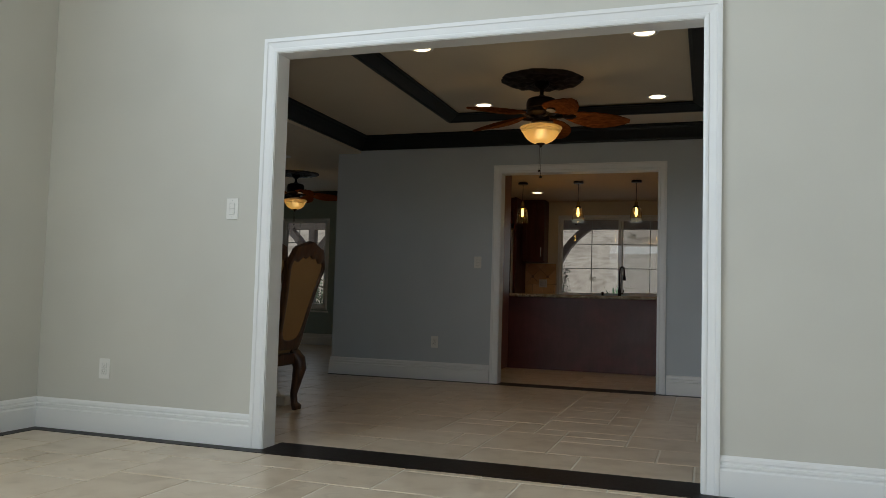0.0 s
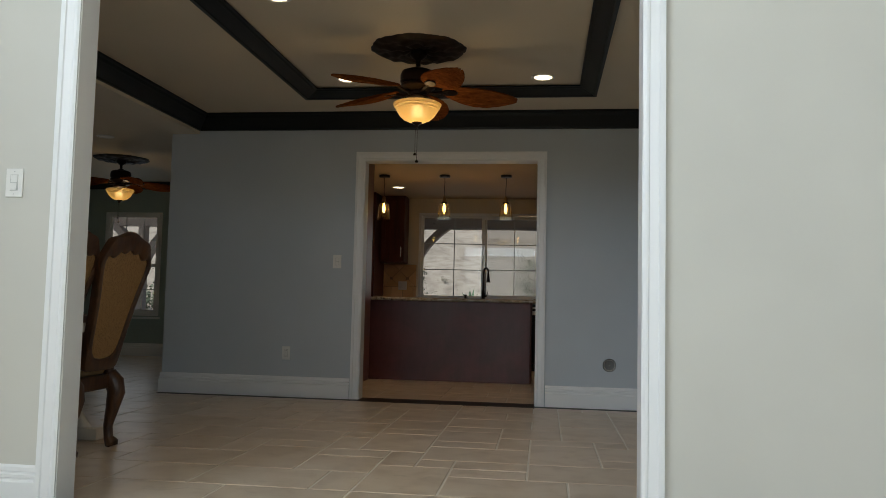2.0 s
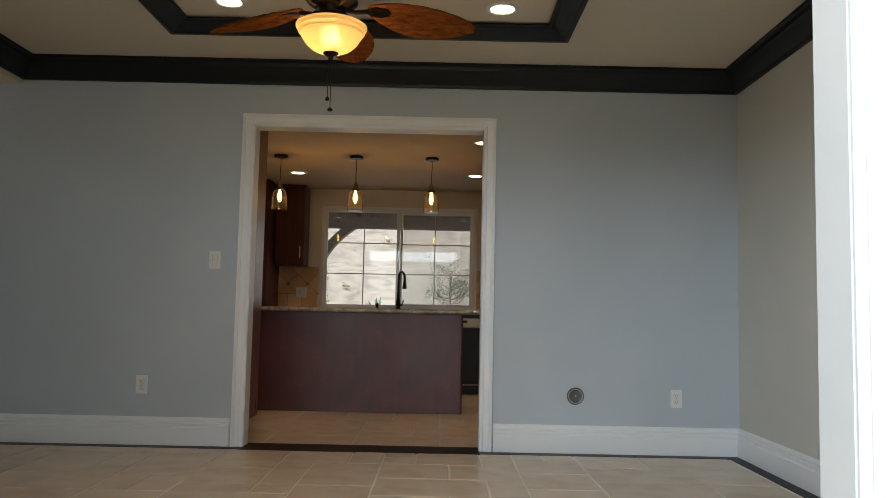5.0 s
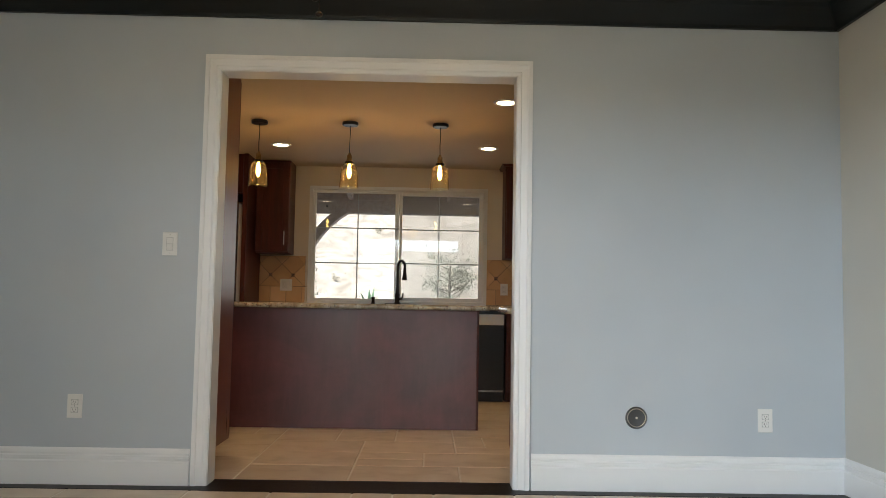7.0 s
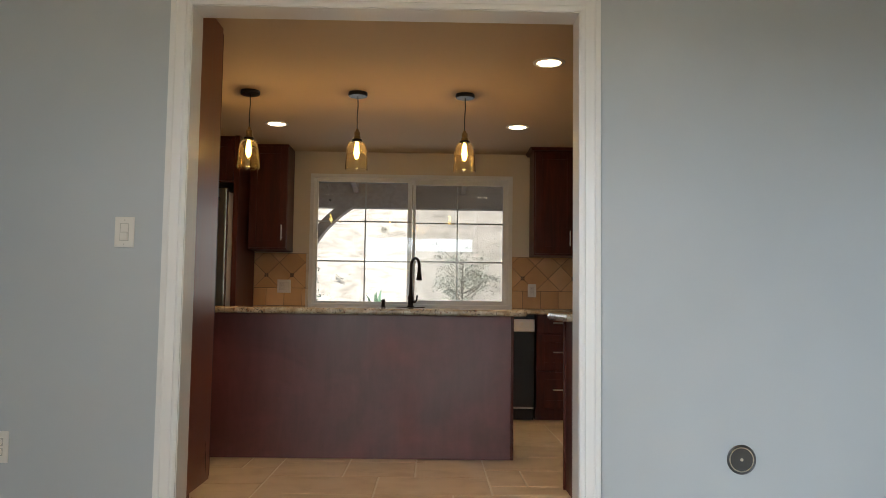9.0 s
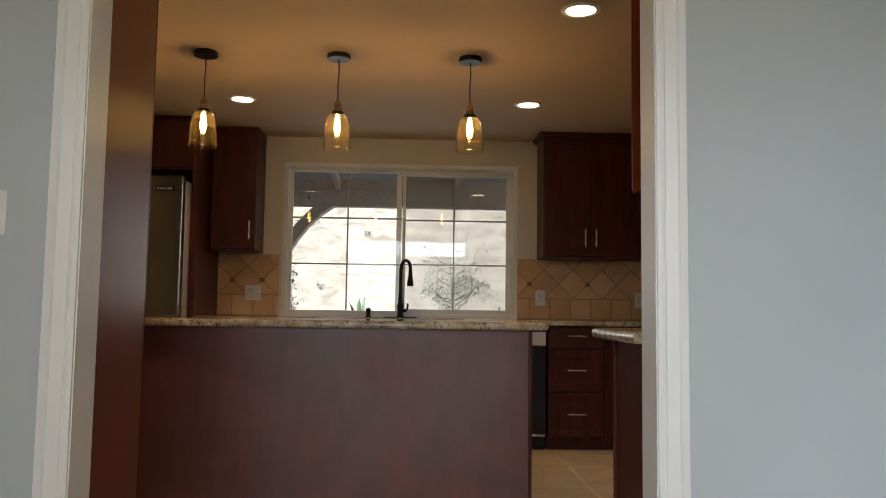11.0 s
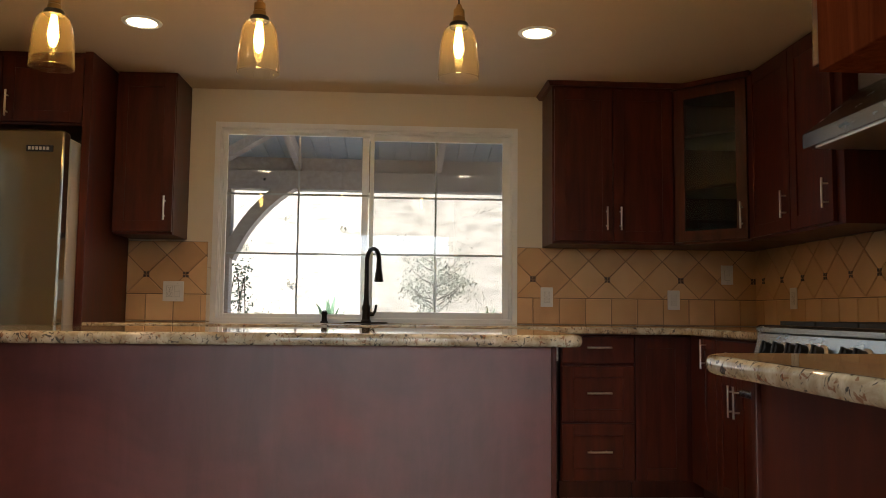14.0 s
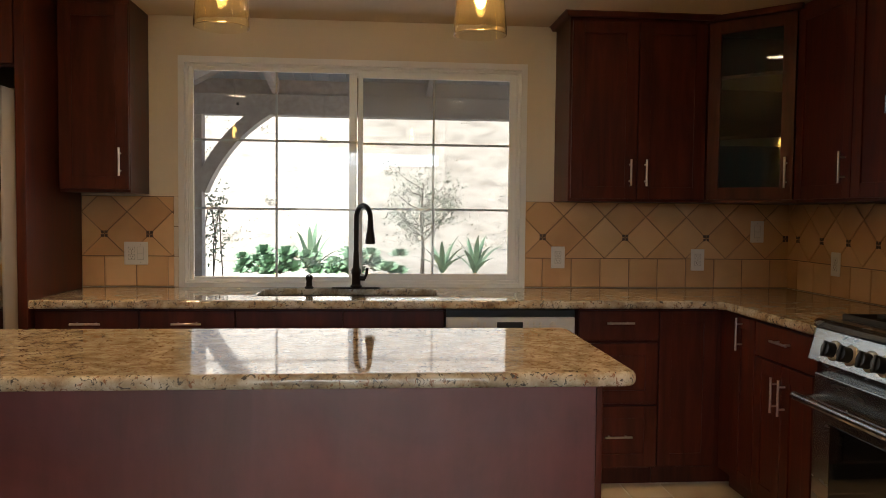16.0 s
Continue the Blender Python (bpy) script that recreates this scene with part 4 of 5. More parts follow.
def flat_faces(ob):
    """Keeps large faces flat beside their rounded edges."""
    mod = ob.modifiers.new("flat", "WEIGHTED_NORMAL")
    mod.weight, mod.keep_sharp = 100, True
    return ob


def rounded(points, radius, steps=6):
    """Rounds the corners of an outline; radius is one number or one for each corner."""
    got, n = [], len(points)
    for k, p in enumerate(points):
        r = radius[k] if isinstance(radius, (list, tuple)) else radius
        p, a, b = Vector(p), Vector(points[k - 1]), Vector(points[(k + 1) % n])
        if not r:
            got.append(tuple(p))
            continue
        s, e = p + (a - p).normalized() * r, p + (b - p).normalized() * r
        for j in range(steps + 1):
            t = j / steps
            got.append(tuple(s * (1 - t) ** 2 + p * 2 * t * (1 - t) + e * t * t))
    return got


slab("granite_top", rounded([(-2.66, 10.728), (-0.222, 10.728), (-0.222, 11.53), (-2.66, 11.53)], 0.05), IT, 0.040, isl)

# counter along the window wall with an undermount sink cut through it
ctr = thing("kitchen_counter", "speckled granite counter along the window wall", "countertop")
SX0, SX1, SY0, SY1 = -1.50, -0.60, 12.60, 12.98
cut = [(-2.505, 12.405), (0.70, 12.405), (0.745, 12.36), (0.745, 11.578), (XR, 11.578), (XR, K0 - 0.002), (-2.466, K0 - 0.002), (-2.466, 12.46), (-2.505, 12.46)]


def slab_with_hole(name, outer, hole, top, thick, parent):
    bm = bmesh.new()
    def loop(points):
        vs = [bm.verts.new((x, y, top)) for x, y in points]
        return [bm.edges.new((vs[k], vs[(k + 1) % len(vs)])) for k in range(len(vs))]
    edges = loop(outer) + loop(hole)
    bmesh.ops.triangle_fill(bm, use_beauty=True, use_dissolve=False, edges=edges)
    got = bmesh.ops.extrude_face_region(bm, geom=bm.faces[:])
    bmesh.ops.translate(bm, vec=(0, 0, -thick), verts=[v for v in got["geom"] if isinstance(v, bmesh.types.BMVert)])
    bmesh.ops.recalc_face_normals(bm, faces=bm.faces[:])
    rim = [e for e in bm.edges if len(e.link_faces) == 2 and abs(e.verts[0].co.z - e.verts[1].co.z) < 1e-6 and e.calc_face_angle(0) > 1.2]
    bmesh.ops.bevel(bm, geom=rim, offset=0.012, segments=3, profile=0.5, affect="EDGES")
    return flat_faces(mesh_object(name, bm, M_GRANITE, parent, True))


slab_with_hole("granite_top", rounded(cut, [0.035, 0.03, 0.03, 0, 0, 0, 0, 0, 0.01]), rounded([(SX0, SY0), (SX1, SY0), (SX1, SY1), (SX0, SY1)], 0.09)[::-1], CT, 0.040, ctr)

sink = thing("kitchen_sink", "stainless double-bowl undermount sink", "sink", (0, 0, 0))
bm = bmesh.new()
for a, b in ((SX0 - 0.01, -1.065), (-1.035, SX1 + 0.01)):
    ring = rounded([(a, SY0 - 0.01), (b, SY0 - 0.01), (b, SY1 + 0.01), (a, SY1 + 0.01)], 0.07)
    mid = Vector(((a + b) / 2, (SY0 + SY1) / 2))
    levels = []
    for f, z in ((1.03, CT - 0.042), (1.0, CT - 0.043), (0.985, CT - 0.06), (0.95, CT - 0.20), (0.86, CT - 0.225), (0.1, CT - 0.23)):
        levels.append([bm.verts.new((mid.x + (x - mid.x) * f, mid.y + (y - mid.y) * f, z)) for x, y in ring])
    for p, q in zip(levels, levels[1:]):
        for k in range(len(ring)):
            bm.faces.new((p[k], p[(k + 1) % len(ring)], q[(k + 1) % len(ring)], q[k]))
    bm.faces.new(levels[-1])
add_box(bm, (-1.066, SY0 + 0.03, CT - 0.06), (-1.034, SY1 - 0.03, CT - 0.046), 0.006)
mesh_object("bowl", bm, M_STEEL, sink, True)

tap = thing("kitchen_faucet", "dark bronze gooseneck faucet with a pull-down head", "faucet", (-1.02, 12.985, CT))
bm = bmesh.new()
add_prism(bm, [(0.13 * math.cos(a) if abs(math.cos(a)) < 2 else 0, 0.030 * math.sin(a)) for a in (2 * math.pi * k / 28 for k in range(28))], 0.006, pose(0, 0, 0.0), 0, 0.002)
add_lathe(bm, [(0.0005, 0.005), (0.030, 0.006), (0.031, 0.014), (0.024, 0.022), (0.022, 0.075), (0.026, 0.082), (0.026, 0.10), (0.019, 0.112), (0.016, 0.15), (0.0145, 0.20), (0.0005, 0.20)], 24)
arc = [(0, 0, 0.18), (0, 0, 0.30), (0.0, 0, 0.36)] + [(0.038 - 0.038 * math.cos(a), -0.060 * (1 - math.cos(a)), 0.375 + 0.072 * math.sin(a)) for a in (math.pi * k / 12 for k in range(13))]
add_tube(bm, arc, 0.0135, 12)
mesh_object("body", bm, M_BRONZE, tap, True)
lathe("spray_head", [(0.0005, 0.07), (0.013, 0.07), (0.015, 0.062), (0.016, 0.02), (0.021, -0.005), (0.026, -0.045), (0.027, -0.055), (0.021, -0.06), (0.0005, -0.06)], M_BRONZE, tap, 20, pose(0.076, -0.12, 0.305))
bm = bmesh.new()
add_tube(bm, [(0.018, 0, 0.055), (0.048, 0, 0.055)], 0.013, 12)
add_tube(bm, [(0.044, 0, 0.055), (0.055, -0.004, 0.075), (0.060, -0.006, 0.112)], [0.009, 0.007, 0.008], 10)
mesh_object("lever", bm, M_BRONZE, tap, True)
soap = thing("soap_dispenser", "dark bronze soap dispenser by the sink", "soap dispenser", (-1.27, 12.985, CT))
bm = add_lathe(bmesh.new(), [(0.0005, 0), (0.024, 0), (0.024, 0.006), (0.017, 0.012), (0.015, 0.042), (0.019, 0.05), (0.019, 0.066), (0.010, 0.074), (0.0005, 0.076)], 20)
add_tube(bm, [(0, 0, 0.066), (0, -0.03, 0.071), (0, -0.055, 0.064)], 0.006, 8)
mesh_object("pump", bm, M_BRONZE, soap, True)

# dishwasher
dw = thing("dishwasher", "stainless dishwasher with a white control panel", "dishwasher", (-0.585, YB, 0))
box("body", (0.004, -D, 0.10), (0.632, -0.001, BT_ - 0.004), M_STEEL, dw, 0.002)
box("door", (0.006, -D - 0.022, 0.12), (0.630, -D - 0.001, 0.745), M_DARKSTEEL, dw, 0.004)
box("control_panel", (0.006, -D - 0.026, 0.748), (0.630, -D - 0.001, BT_ - 0.042), M_PLATE, dw, 0.006)
box("top_strip", (0.006, -D - 0.018, BT_ - 0.041), (0.630, -D - 0.001, BT_ - 0.006), M_BLACK, dw, 0.002)
box("display", (0.25, -D - 0.0275, 0.80), (0.375, -D - 0.0265, 0.828), M_BLACK, dw, 0.0)
bm = bmesh.new()
for k, x in enumerate((0.13, 0.16, 0.19, 0.40, 0.43, 0.46)):
    for dz in (0.806, 0.822):
        add_lathe(bm, [(0.0005, 0), (0.007, 0), (0.006, 0.002), (0.0005, 0.0025)], 12, pose(x, -D - 0.026, dz, 90))
add_lathe(bm, [(0.0005, 0), (0.016, 0), (0.015, 0.010), (0.0005, 0.011)], 24, pose(0.52, -D - 0.026, 0.815, 90))
mesh_object("button", bm, M_NICKEL, dw, True)["kind"] = "stuff"
box("toe_panel", (0.006, -D + 0.045, 0.004), (0.630, -D + 0.06, 0.10), M_BLACK, dw)

# refrigerator in its mahogany surround
fr = thing("refrigerator", "stainless french-door refrigerator with bar handles", "refrigerator", (-3.435, 13.02, 0))
box("body", (0.0, -0.74, 0.02), (0.92, 0, 1.875), M_FRIDGESIDE, fr, 0.006)
for a, b, side in ((0.003, 0.457, 1), (0.463, 0.917, -1)):
    door = box("door", (a, -0.82, 0.62), (b, -0.742, 1.90), M_FRIDGE, fr, 0.010)
    hx = b - 0.035 if side > 0 else a + 0.035
    bm = add_tube(bmesh.new(), [(hx, -0.875, 0.74), (hx, -0.875, 1.80)], 0.014, 14)
    for z in (0.80, 1.74):
        add_tube(bm, [(hx, -0.875, z), (hx, -0.818, z)], 0.011, 10)
    mesh_object("handle", bm, M_WARMSTEEL, door, True)["label"] = "warm-toned steel bar handle"
drawer = box("drawer", (0.003, -0.82, 0.06), (0.917, -0.742, 0.612), M_FRIDGE, fr, 0.010)
bm = add_tube(bmesh.new(), [(0.10, -0.875, 0.55), (0.82, -0.875, 0.55)], 0.014, 14)
for x in (0.16, 0.76):
    add_tube(bm, [(x, -0.875, 0.55), (x, -0.818, 0.55)], 0.011, 10)
mesh_object("handle", bm, M_WARMSTEEL, drawer, True)
bm = bmesh.new()
add_box(bm, (0.735, -0.825, 1.79), (0.865, -0.8195, 1.822), 0.002)
mesh_object("badge", bm, M_BLACK, fr)
boxes("badge_bars", [((0.745 + 0.018 * k, -0.8268, 1.798), (0.757 + 0.018 * k, -0.825, 1.814)) for k in range(6)], M_NICKEL, fr)
box("hinge_cover", (0.80, -0.80, 1.8755), (0.90, -0.70, 1.905), M_BLACK, fr, 0.005)
over = thing("fridge_surround", "mahogany panels and cabinet around the refrigerator", "cabinet", (0, 0, 0))
boxes("panel", [((-2.512, 12.395, 0.002), (-2.470, K0 - 0.001, UT + 0.011))], M_CAB, over, 0.002)
box("body", (KIT_L + 0.001, 12.42, 1.975), (-2.513, K0 - 0.001, UT + 0.010), M_CAB, over, 0.002)
for a, b, side in ((0.0, 0.612, "r"), (0.612, 1.034, "l")):
    add_door(over, a, b, 1.985, UT - 0.02, 0, ((b - 0.035 if side == "r" else a + 0.035), 2.08, True, 0.14), False, False, pose(KIT_L, 12.42, 0))

# pantry panel beside the doorway
pan = thing("pantry_cabinet", "tall glossy mahogany pantry cabinet beside the doorway", "cabinet", (0, 0, 0))
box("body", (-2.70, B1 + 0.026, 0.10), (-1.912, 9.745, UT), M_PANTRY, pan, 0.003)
box("toe", (-2.70, B1 + 0.03, 0.002), (-1.99, 9.70, 0.10), M_CAB, pan)
for z0, z1 in ((0.11, 1.30), (1.31, 2.34)):
    for a, b in ((0.0, 0.38), (0.38, 0.765)):
        add_door(pan, a, b, z0, z1, 0, ((a + 0.345 if a == 0 else a + 0.04), 1.15 if z0 < 1 else 1.45, True, 0.15), False, False, pose(-1.912, 9.746, 0, 0, 0, 180))

# side counter by the doorway
sd = thing("side_counter", "mahogany counter unit with a rounded granite top", "cabinet", (0, 0, 0))
box("body", (-0.180, B1 + 0.03, 0.10), (XR, 9.60, IT - 0.0365), M_CAB, sd, 0.002)
boxes("corner_trim", [((-0.191, 9.588, 0.10), (-0.175, 9.606, IT - 0.037))], M_CAB, sd, 0.003)
box("toe", (-0.12, B1 + 0.03, 0.002), (XR, 9.54, 0.10), M_CAB, sd)
slab("granite_top", rounded([(-0.268, B1 + 0.002), (XR, B1 + 0.002), (XR, 9.70), (-0.268, 9.70)], [0.0, 0, 0, 0.11], 10), IT, 0.036, sd, 0.015)

# range
rg = thing("gas_range", "stainless gas range with black knobs and an oven window", "stove", (XR, 11.572, 0), -90)
RW, RD = 0.915, XR - 0.775
boxes("body", [((0.0, -RD, 0.10), (RW, -0.002, 0.905)), ((0.0, -RD + 0.01, 0.905), (RW, -0.002, 0.945))], M_STEEL, rg, 0.003)
box("kick_plate", (0.0, -RD + 0.02, 0.012), (RW, -RD + 0.05, 0.10), M_STEEL, rg, 0.002)
boxes("leg", [((x, -RD + 0.06, 0.0), (x + 0.04, -RD + 0.10, 0.10)) for x in (0.03, RW - 0.07)], M_BLACK, rg)
bm = bmesh.new()
front = [(-RD + 0.01, 0.80), (-RD - 0.055, 0.815), (-RD - 0.025, 0.930), (-RD - 0.035, 0.938), (-RD - 0.035, 0.958), (-RD - 0.02, 0.968), (-RD + 0.05, 0.968), (-RD + 0.05, 0.80)]
add_prism(bm, [(y, z) for y, z in front], RW, Matrix(((0, 0, 1, 0), (1, 0, 0, 0), (0, 1, 0, 0), (0, 0, 0, 1))), 0, 0.002)
mesh_object("control_panel", bm, M_STEEL, rg)
for x in (0.147, 0.245, 0.355, 0.435, 0.545, 0.735, 0.815):
    m = pose(x, -RD - 0.040, 0.866, 76)
    lathe("knob_ring", [(0.0005, 0), (0.036, 0), (0.037, 0.006), (0.031, 0.010), (0.0005, 0.010)], M_NICKEL, rg, 28, m)
    bm = add_lathe(bmesh.new(), [(0.0005, 0.008), (0.027, 0.009), (0.027, 0.034), (0.024, 0.040), (0.0005, 0.041)], 24, m)
    add_box(bm, (-0.007, -0.029, 0.030), (0.007, 0.029, 0.048), 0.003, 2, m)
    mesh_object("knob", bm, M_BLACK, rg, True)
door = box("oven_door", (0.012, -RD - 0.035, 0.17), (RW - 0.012, -RD - 0.001, 0.765), M_STEEL, rg, 0.006)
box("oven_window", (0.13, -RD - 0.038, 0.26), (RW - 0.13, -RD - 0.034, 0.59), M_OVENGLASS, rg, 0.001)
bm = add_tube(bmesh.new(), [(-0.012, -RD - 0.095, 0.668), (RW + 0.012, -RD - 0.095, 0.668)], 0.018, 16)
for x in (0.03, RW - 0.03):
    add_box(bm, (x - 0.014, -RD - 0.095, 0.655), (x + 0.014, -RD - 0.033, 0.681), 0.004)
mesh_object("handle", bm, M_STEEL, door, True)
box("drawer", (0.012, -RD - 0.028, 0.108), (RW - 0.012, -RD - 0.001, 0.162), M_STEEL, rg, 0.003)
box("backguard", (0.0, -0.03, 0.945), (RW, -0.003, 1.02), M_STEEL, rg, 0.004)
bm = bmesh.new()
for c in range(3):
    x0, x1 = 0.02 + c * 0.295, 0.02 + c * 0.295 + 0.285
    for y in (-RD + 0.07, -RD + 0.20, -RD + 0.33, -RD + 0.46, -0.06):
        add_box(bm, (x0, y - 0.007, 0.965), (x1, y + 0.007, 0.985), 0.003)
    for x in (x0 + 0.007, (x0 + x1) / 2, x1 - 0.007):
        add_box(bm, (x - 0.007, -RD + 0.065, 0.964), (x + 0.007, -0.055, 0.984), 0.003)
        for y in (-RD + 0.08, -0.07):
            add_box(bm, (x - 0.007, y - 0.007, 0.944), (x + 0.007, y + 0.007, 0.97))
mesh_object("grate", bm, M_IRON, rg)
bm = bmesh.new()
for c in range(3):
    for y in (-RD + 0.135, -0.20):
        add_lathe(bm, [(0.0005, 0), (0.055, 0), (0.055, 0.010), (0.038, 0.014), (0.036, 0.020), (0.0005, 0.021)], 24, pose(0.1625 + c * 0.295, y, 0.9445))
mesh_object("burner", bm, M_IRON, rg, True)

# range hood
hd = thing("range_hood", "stainless sloped range hood on the wall", "range hood", (XR, 11.445, 0), -90)
HW = 0.915
side = [(-0.535, 1.725), (-0.535, 1.785), (-0.28, 1.99), (-0.28, UT), (-0.002, UT), (-0.002, 1.725)]
bm = add_prism(bmesh.new(), side, HW, Matrix(((0, 0, 1, 0), (1, 0, 0, 0), (0, 1, 0, 0), (0, 0, 0, 1))), 0, 0.002)
mesh_object("canopy", bm, M_STEEL, hd)
box("filter", (0.05, -0.505, 1.719), (HW - 0.05, -0.05, 1.7255), M_NICKEL, hd)
box("control", (0.60, -0.5375, 1.74), (0.72, -0.534, 1.77), M_BLACK, hd)


# ---- dining chairs and table ----
def ring_plate(name, outer, inner, thick, mat, parent, m, bevel=0.006):
    """A frame with a hole, cut from a plate in x, y and raised along z."""
    bm = bmesh.new()
    def loop(points):
        vs = [bm.verts.new((x, y, 0)) for x, y in points]
        return [bm.edges.new((vs[k], vs[(k + 1) % len(vs)])) for k in range(len(vs))]
    edges = loop(outer) + loop(inner)
    bmesh.ops.triangle_fill(bm, use_beauty=True, use_dissolve=False, edges=edges)
    got = bmesh.ops.extrude_face_region(bm, geom=bm.faces[:])
    bmesh.ops.translate(bm, vec=(0, 0, thick), verts=[v for v in got["geom"] if isinstance(v, bmesh.types.BMVert)])
    bmesh.ops.recalc_face_normals(bm, faces=bm.faces[:])
    rim = [e for e in bm.edges if len(e.link_faces) == 2 and abs(e.verts[0].co.z - e.verts[1].co.z) < 1e-6 and e.calc_face_angle(0) > 1.0]
    bmesh.ops.bevel(bm, geom=rim, offset=bevel, segments=2, profile=0.5, affect="EDGES")
    bmesh.ops.transform(bm, matrix=m, verts=bm.verts[:])
    return mesh_object(name, bm, mat, parent, True)


def smooth_loop(points, steps=4):
    """A closed rounded line through the points."""
    got, n = [], len(points)
    for k in range(n):
        p0, p1, p2, p3 = (Vector(points[(k + d) % n]) for d in (-1, 0, 1, 2))
        for j in range(steps):
            t = j / steps
            got.append(tuple(0.5 * (2 * p1 + (p2 - p0) * t + (2 * p0 - 5 * p1 + 4 * p2 - p3) * t * t + (3 * p1 - 3 * p2 + p3 - p0) * t ** 3)))
    return got


def dining_chair(x, y, turn):
    """An ornate high-backed chair; it faces -y before its turn, its back legs on the line y = 0."""
    ob = thing("dining_chair", "carved walnut dining chair with a high woven cane back", "chair", (x, y, 0), turn, "carved dining chairs")
    half = [(0.0, 0.0), (0.13, 0.005), (0.165, 0.05), (0.178, 0.18), (0.205, 0.34), (0.245, 0.50), (0.258, 0.55), (0.225, 0.61), (0.185, 0.67), (0.13, 0.685), (0.075, 0.70), (0.0, 0.72)]
    half = [(a * 1.04, b * 1.125) for a, b in half]
    outer = smooth_loop(half + [(-a, b) for a, b in half[-2:0:-1]], 3)
    inn = [(0.0, 0.045), (0.085, 0.060), (0.125, 0.115), (0.145, 0.24), (0.172, 0.38), (0.208, 0.525), (0.185, 0.575), (0.14, 0.565), (0.09, 0.60), (0.045, 0.592), (0.0, 0.615)]
    inn = [(a * 1.09, 0.02 + b * 1.115) for a, b in inn]
    inner = smooth_loop(inn + [(-a, b) for a, b in inn[-2:0:-1]], 3)
    lean = pose(0, 0.005, 0.468, 90 - 13) 
    ring_plate("back_frame", outer, inner, -0.048, M_CARVED, ob, lean, 0.010)
    bm = add_prism(bmesh.new(), [(a * 1.03, 0.37 + (b - 0.37) * 1.02) for a, b in inner], -0.022, lean @ pose(0, 0, -0.012), 0, 0.004)
    mesh_object("cane_back", bm, M_CANE, ob)
    bm = bmesh.new()
    for s in (-1, 1):
        for k in range(5):
            a = 0.5 + 0.55 * k
            add_lathe(bm, [(0.0005, -0.008), (0.016 - 0.0015 * k, -0.004), (0.012, 0.006), (0.0005, 0.010)], 10, lean @ pose(s * (0.03 + 0.044 * k), 0.757 - 0.012 * k * k * 0.6, 0.006))
    mesh_object("crest_carving", bm, M_CARVED, ob, True)["kind"] = "stuff"
    bm = bmesh.new()
    add_prism(bm, rounded([(-0.21, 0.02), (0.21, 0.02), (0.27, -0.47), (-0.27, -0.47)], 0.06), 0.085, pose(0, 0, 0.342), 0, 0.014)
    mesh_object("seat_rail", bm, M_CARVED, ob, True)
    bm = add_prism(bmesh.new(), rounded([(-0.19, -0.01), (0.19, -0.01), (0.25, -0.45), (-0.25, -0.45)], 0.06), 0.070, pose(0, 0, 0.422), 0, 0.028)
    mesh_object("seat", bm, M_SEAT, ob, True)
    for s in (-1, 1):
        tube("stile", [(s * 0.185, -0.005, 0.42), (s * 0.180, 0.004, 0.50), (s * 0.165, 0.020, 0.60), (s * 0.168, 0.035, 0.68)], [0.030, 0.026, 0.024, 0.018], M_CARVED, ob, 12)
        tube("leg", [(s * 0.195, -0.01, 0.425), (s * 0.205, 0.025, 0.375), (s * 0.208, 0.038, 0.315), (s * 0.203, 0.020, 0.22), (s * 0.197, 0.002, 0.12), (s * 0.198, 0.008, 0.055), (s * 0.202, 0.028, 0.022), (s * 0.202, 0.034, 0.004)], [0.046, 0.056, 0.052, 0.038, 0.027, 0.027, 0.040, 0.030], M_CARVED, ob, 12)
        tube("leg", [(s * 0.235, -0.43, 0.425), (s * 0.252, -0.455, 0.375), (s * 0.258, -0.465, 0.315), (s * 0.245, -0.445, 0.22), (s * 0.235, -0.425, 0.12), (s * 0.24, -0.435, 0.055), (s * 0.25, -0.455, 0.022), (s * 0.25, -0.46, 0.004)], [0.046, 0.058, 0.054, 0.039, 0.028, 0.028, 0.042, 0.030], M_CARVED, ob, 12)
    return ob


chair = dining_chair(-2.715, 6.145, -90)
copy_thing(chair, pose(-2.755, 5.66, 0, 0, 0, -91))

tbl = thing("dining_table", "dining table with white carved legs beside the chairs", "table", (-3.575, 6.01, 0))
slab_outline = rounded([(-0.62, -0.72), (0.62, -0.72), (0.62, 0.82), (-0.62, 0.82)], 0.12)
mesh_object("top", add_prism(bmesh.new(), slab_outline, 0.045, pose(0, 0, 0.715), 0, 0.012), M_CARVED, tbl, True)
boxes("apron", [((-0.52, -0.60, 0.62), (0.52, -0.57, 0.714)), ((-0.52, 0.62, 0.62), (0.52, 0.65, 0.714)), ((-0.52, -0.57, 0.62), (-0.49, 0.62, 0.714)), ((0.49, -0.57, 0.62), (0.52, 0.62, 0.714))], M_WHITEWOOD, tbl, 0.004)
for sx in (-1, 1):
    for yy in (-0.52, 0.52):
        bm = add_tube(bmesh.new(), [(sx * 0.46, yy, 0.70), (sx * 0.50, yy * 1.02, 0.55), (sx * 0.52, yy * 1.03, 0.44), (sx * 0.50, yy, 0.30), (sx * 0.53, yy, 0.18), (sx * 0.61, yy, 0.055)], [0.05, 0.058, 0.05, 0.036, 0.034, 0.036], 14)
        add_box(bm, (sx * 0.64 - 0.075, yy - 0.06, 0.001), (sx * 0.64 + 0.075, yy + 0.06, 0.075), 0.012)
        mesh_object("leg", bm, M_WHITEWOOD, tbl, True)


# ---- outside: patio, planter, plants and hillside ----
PY = 16.3


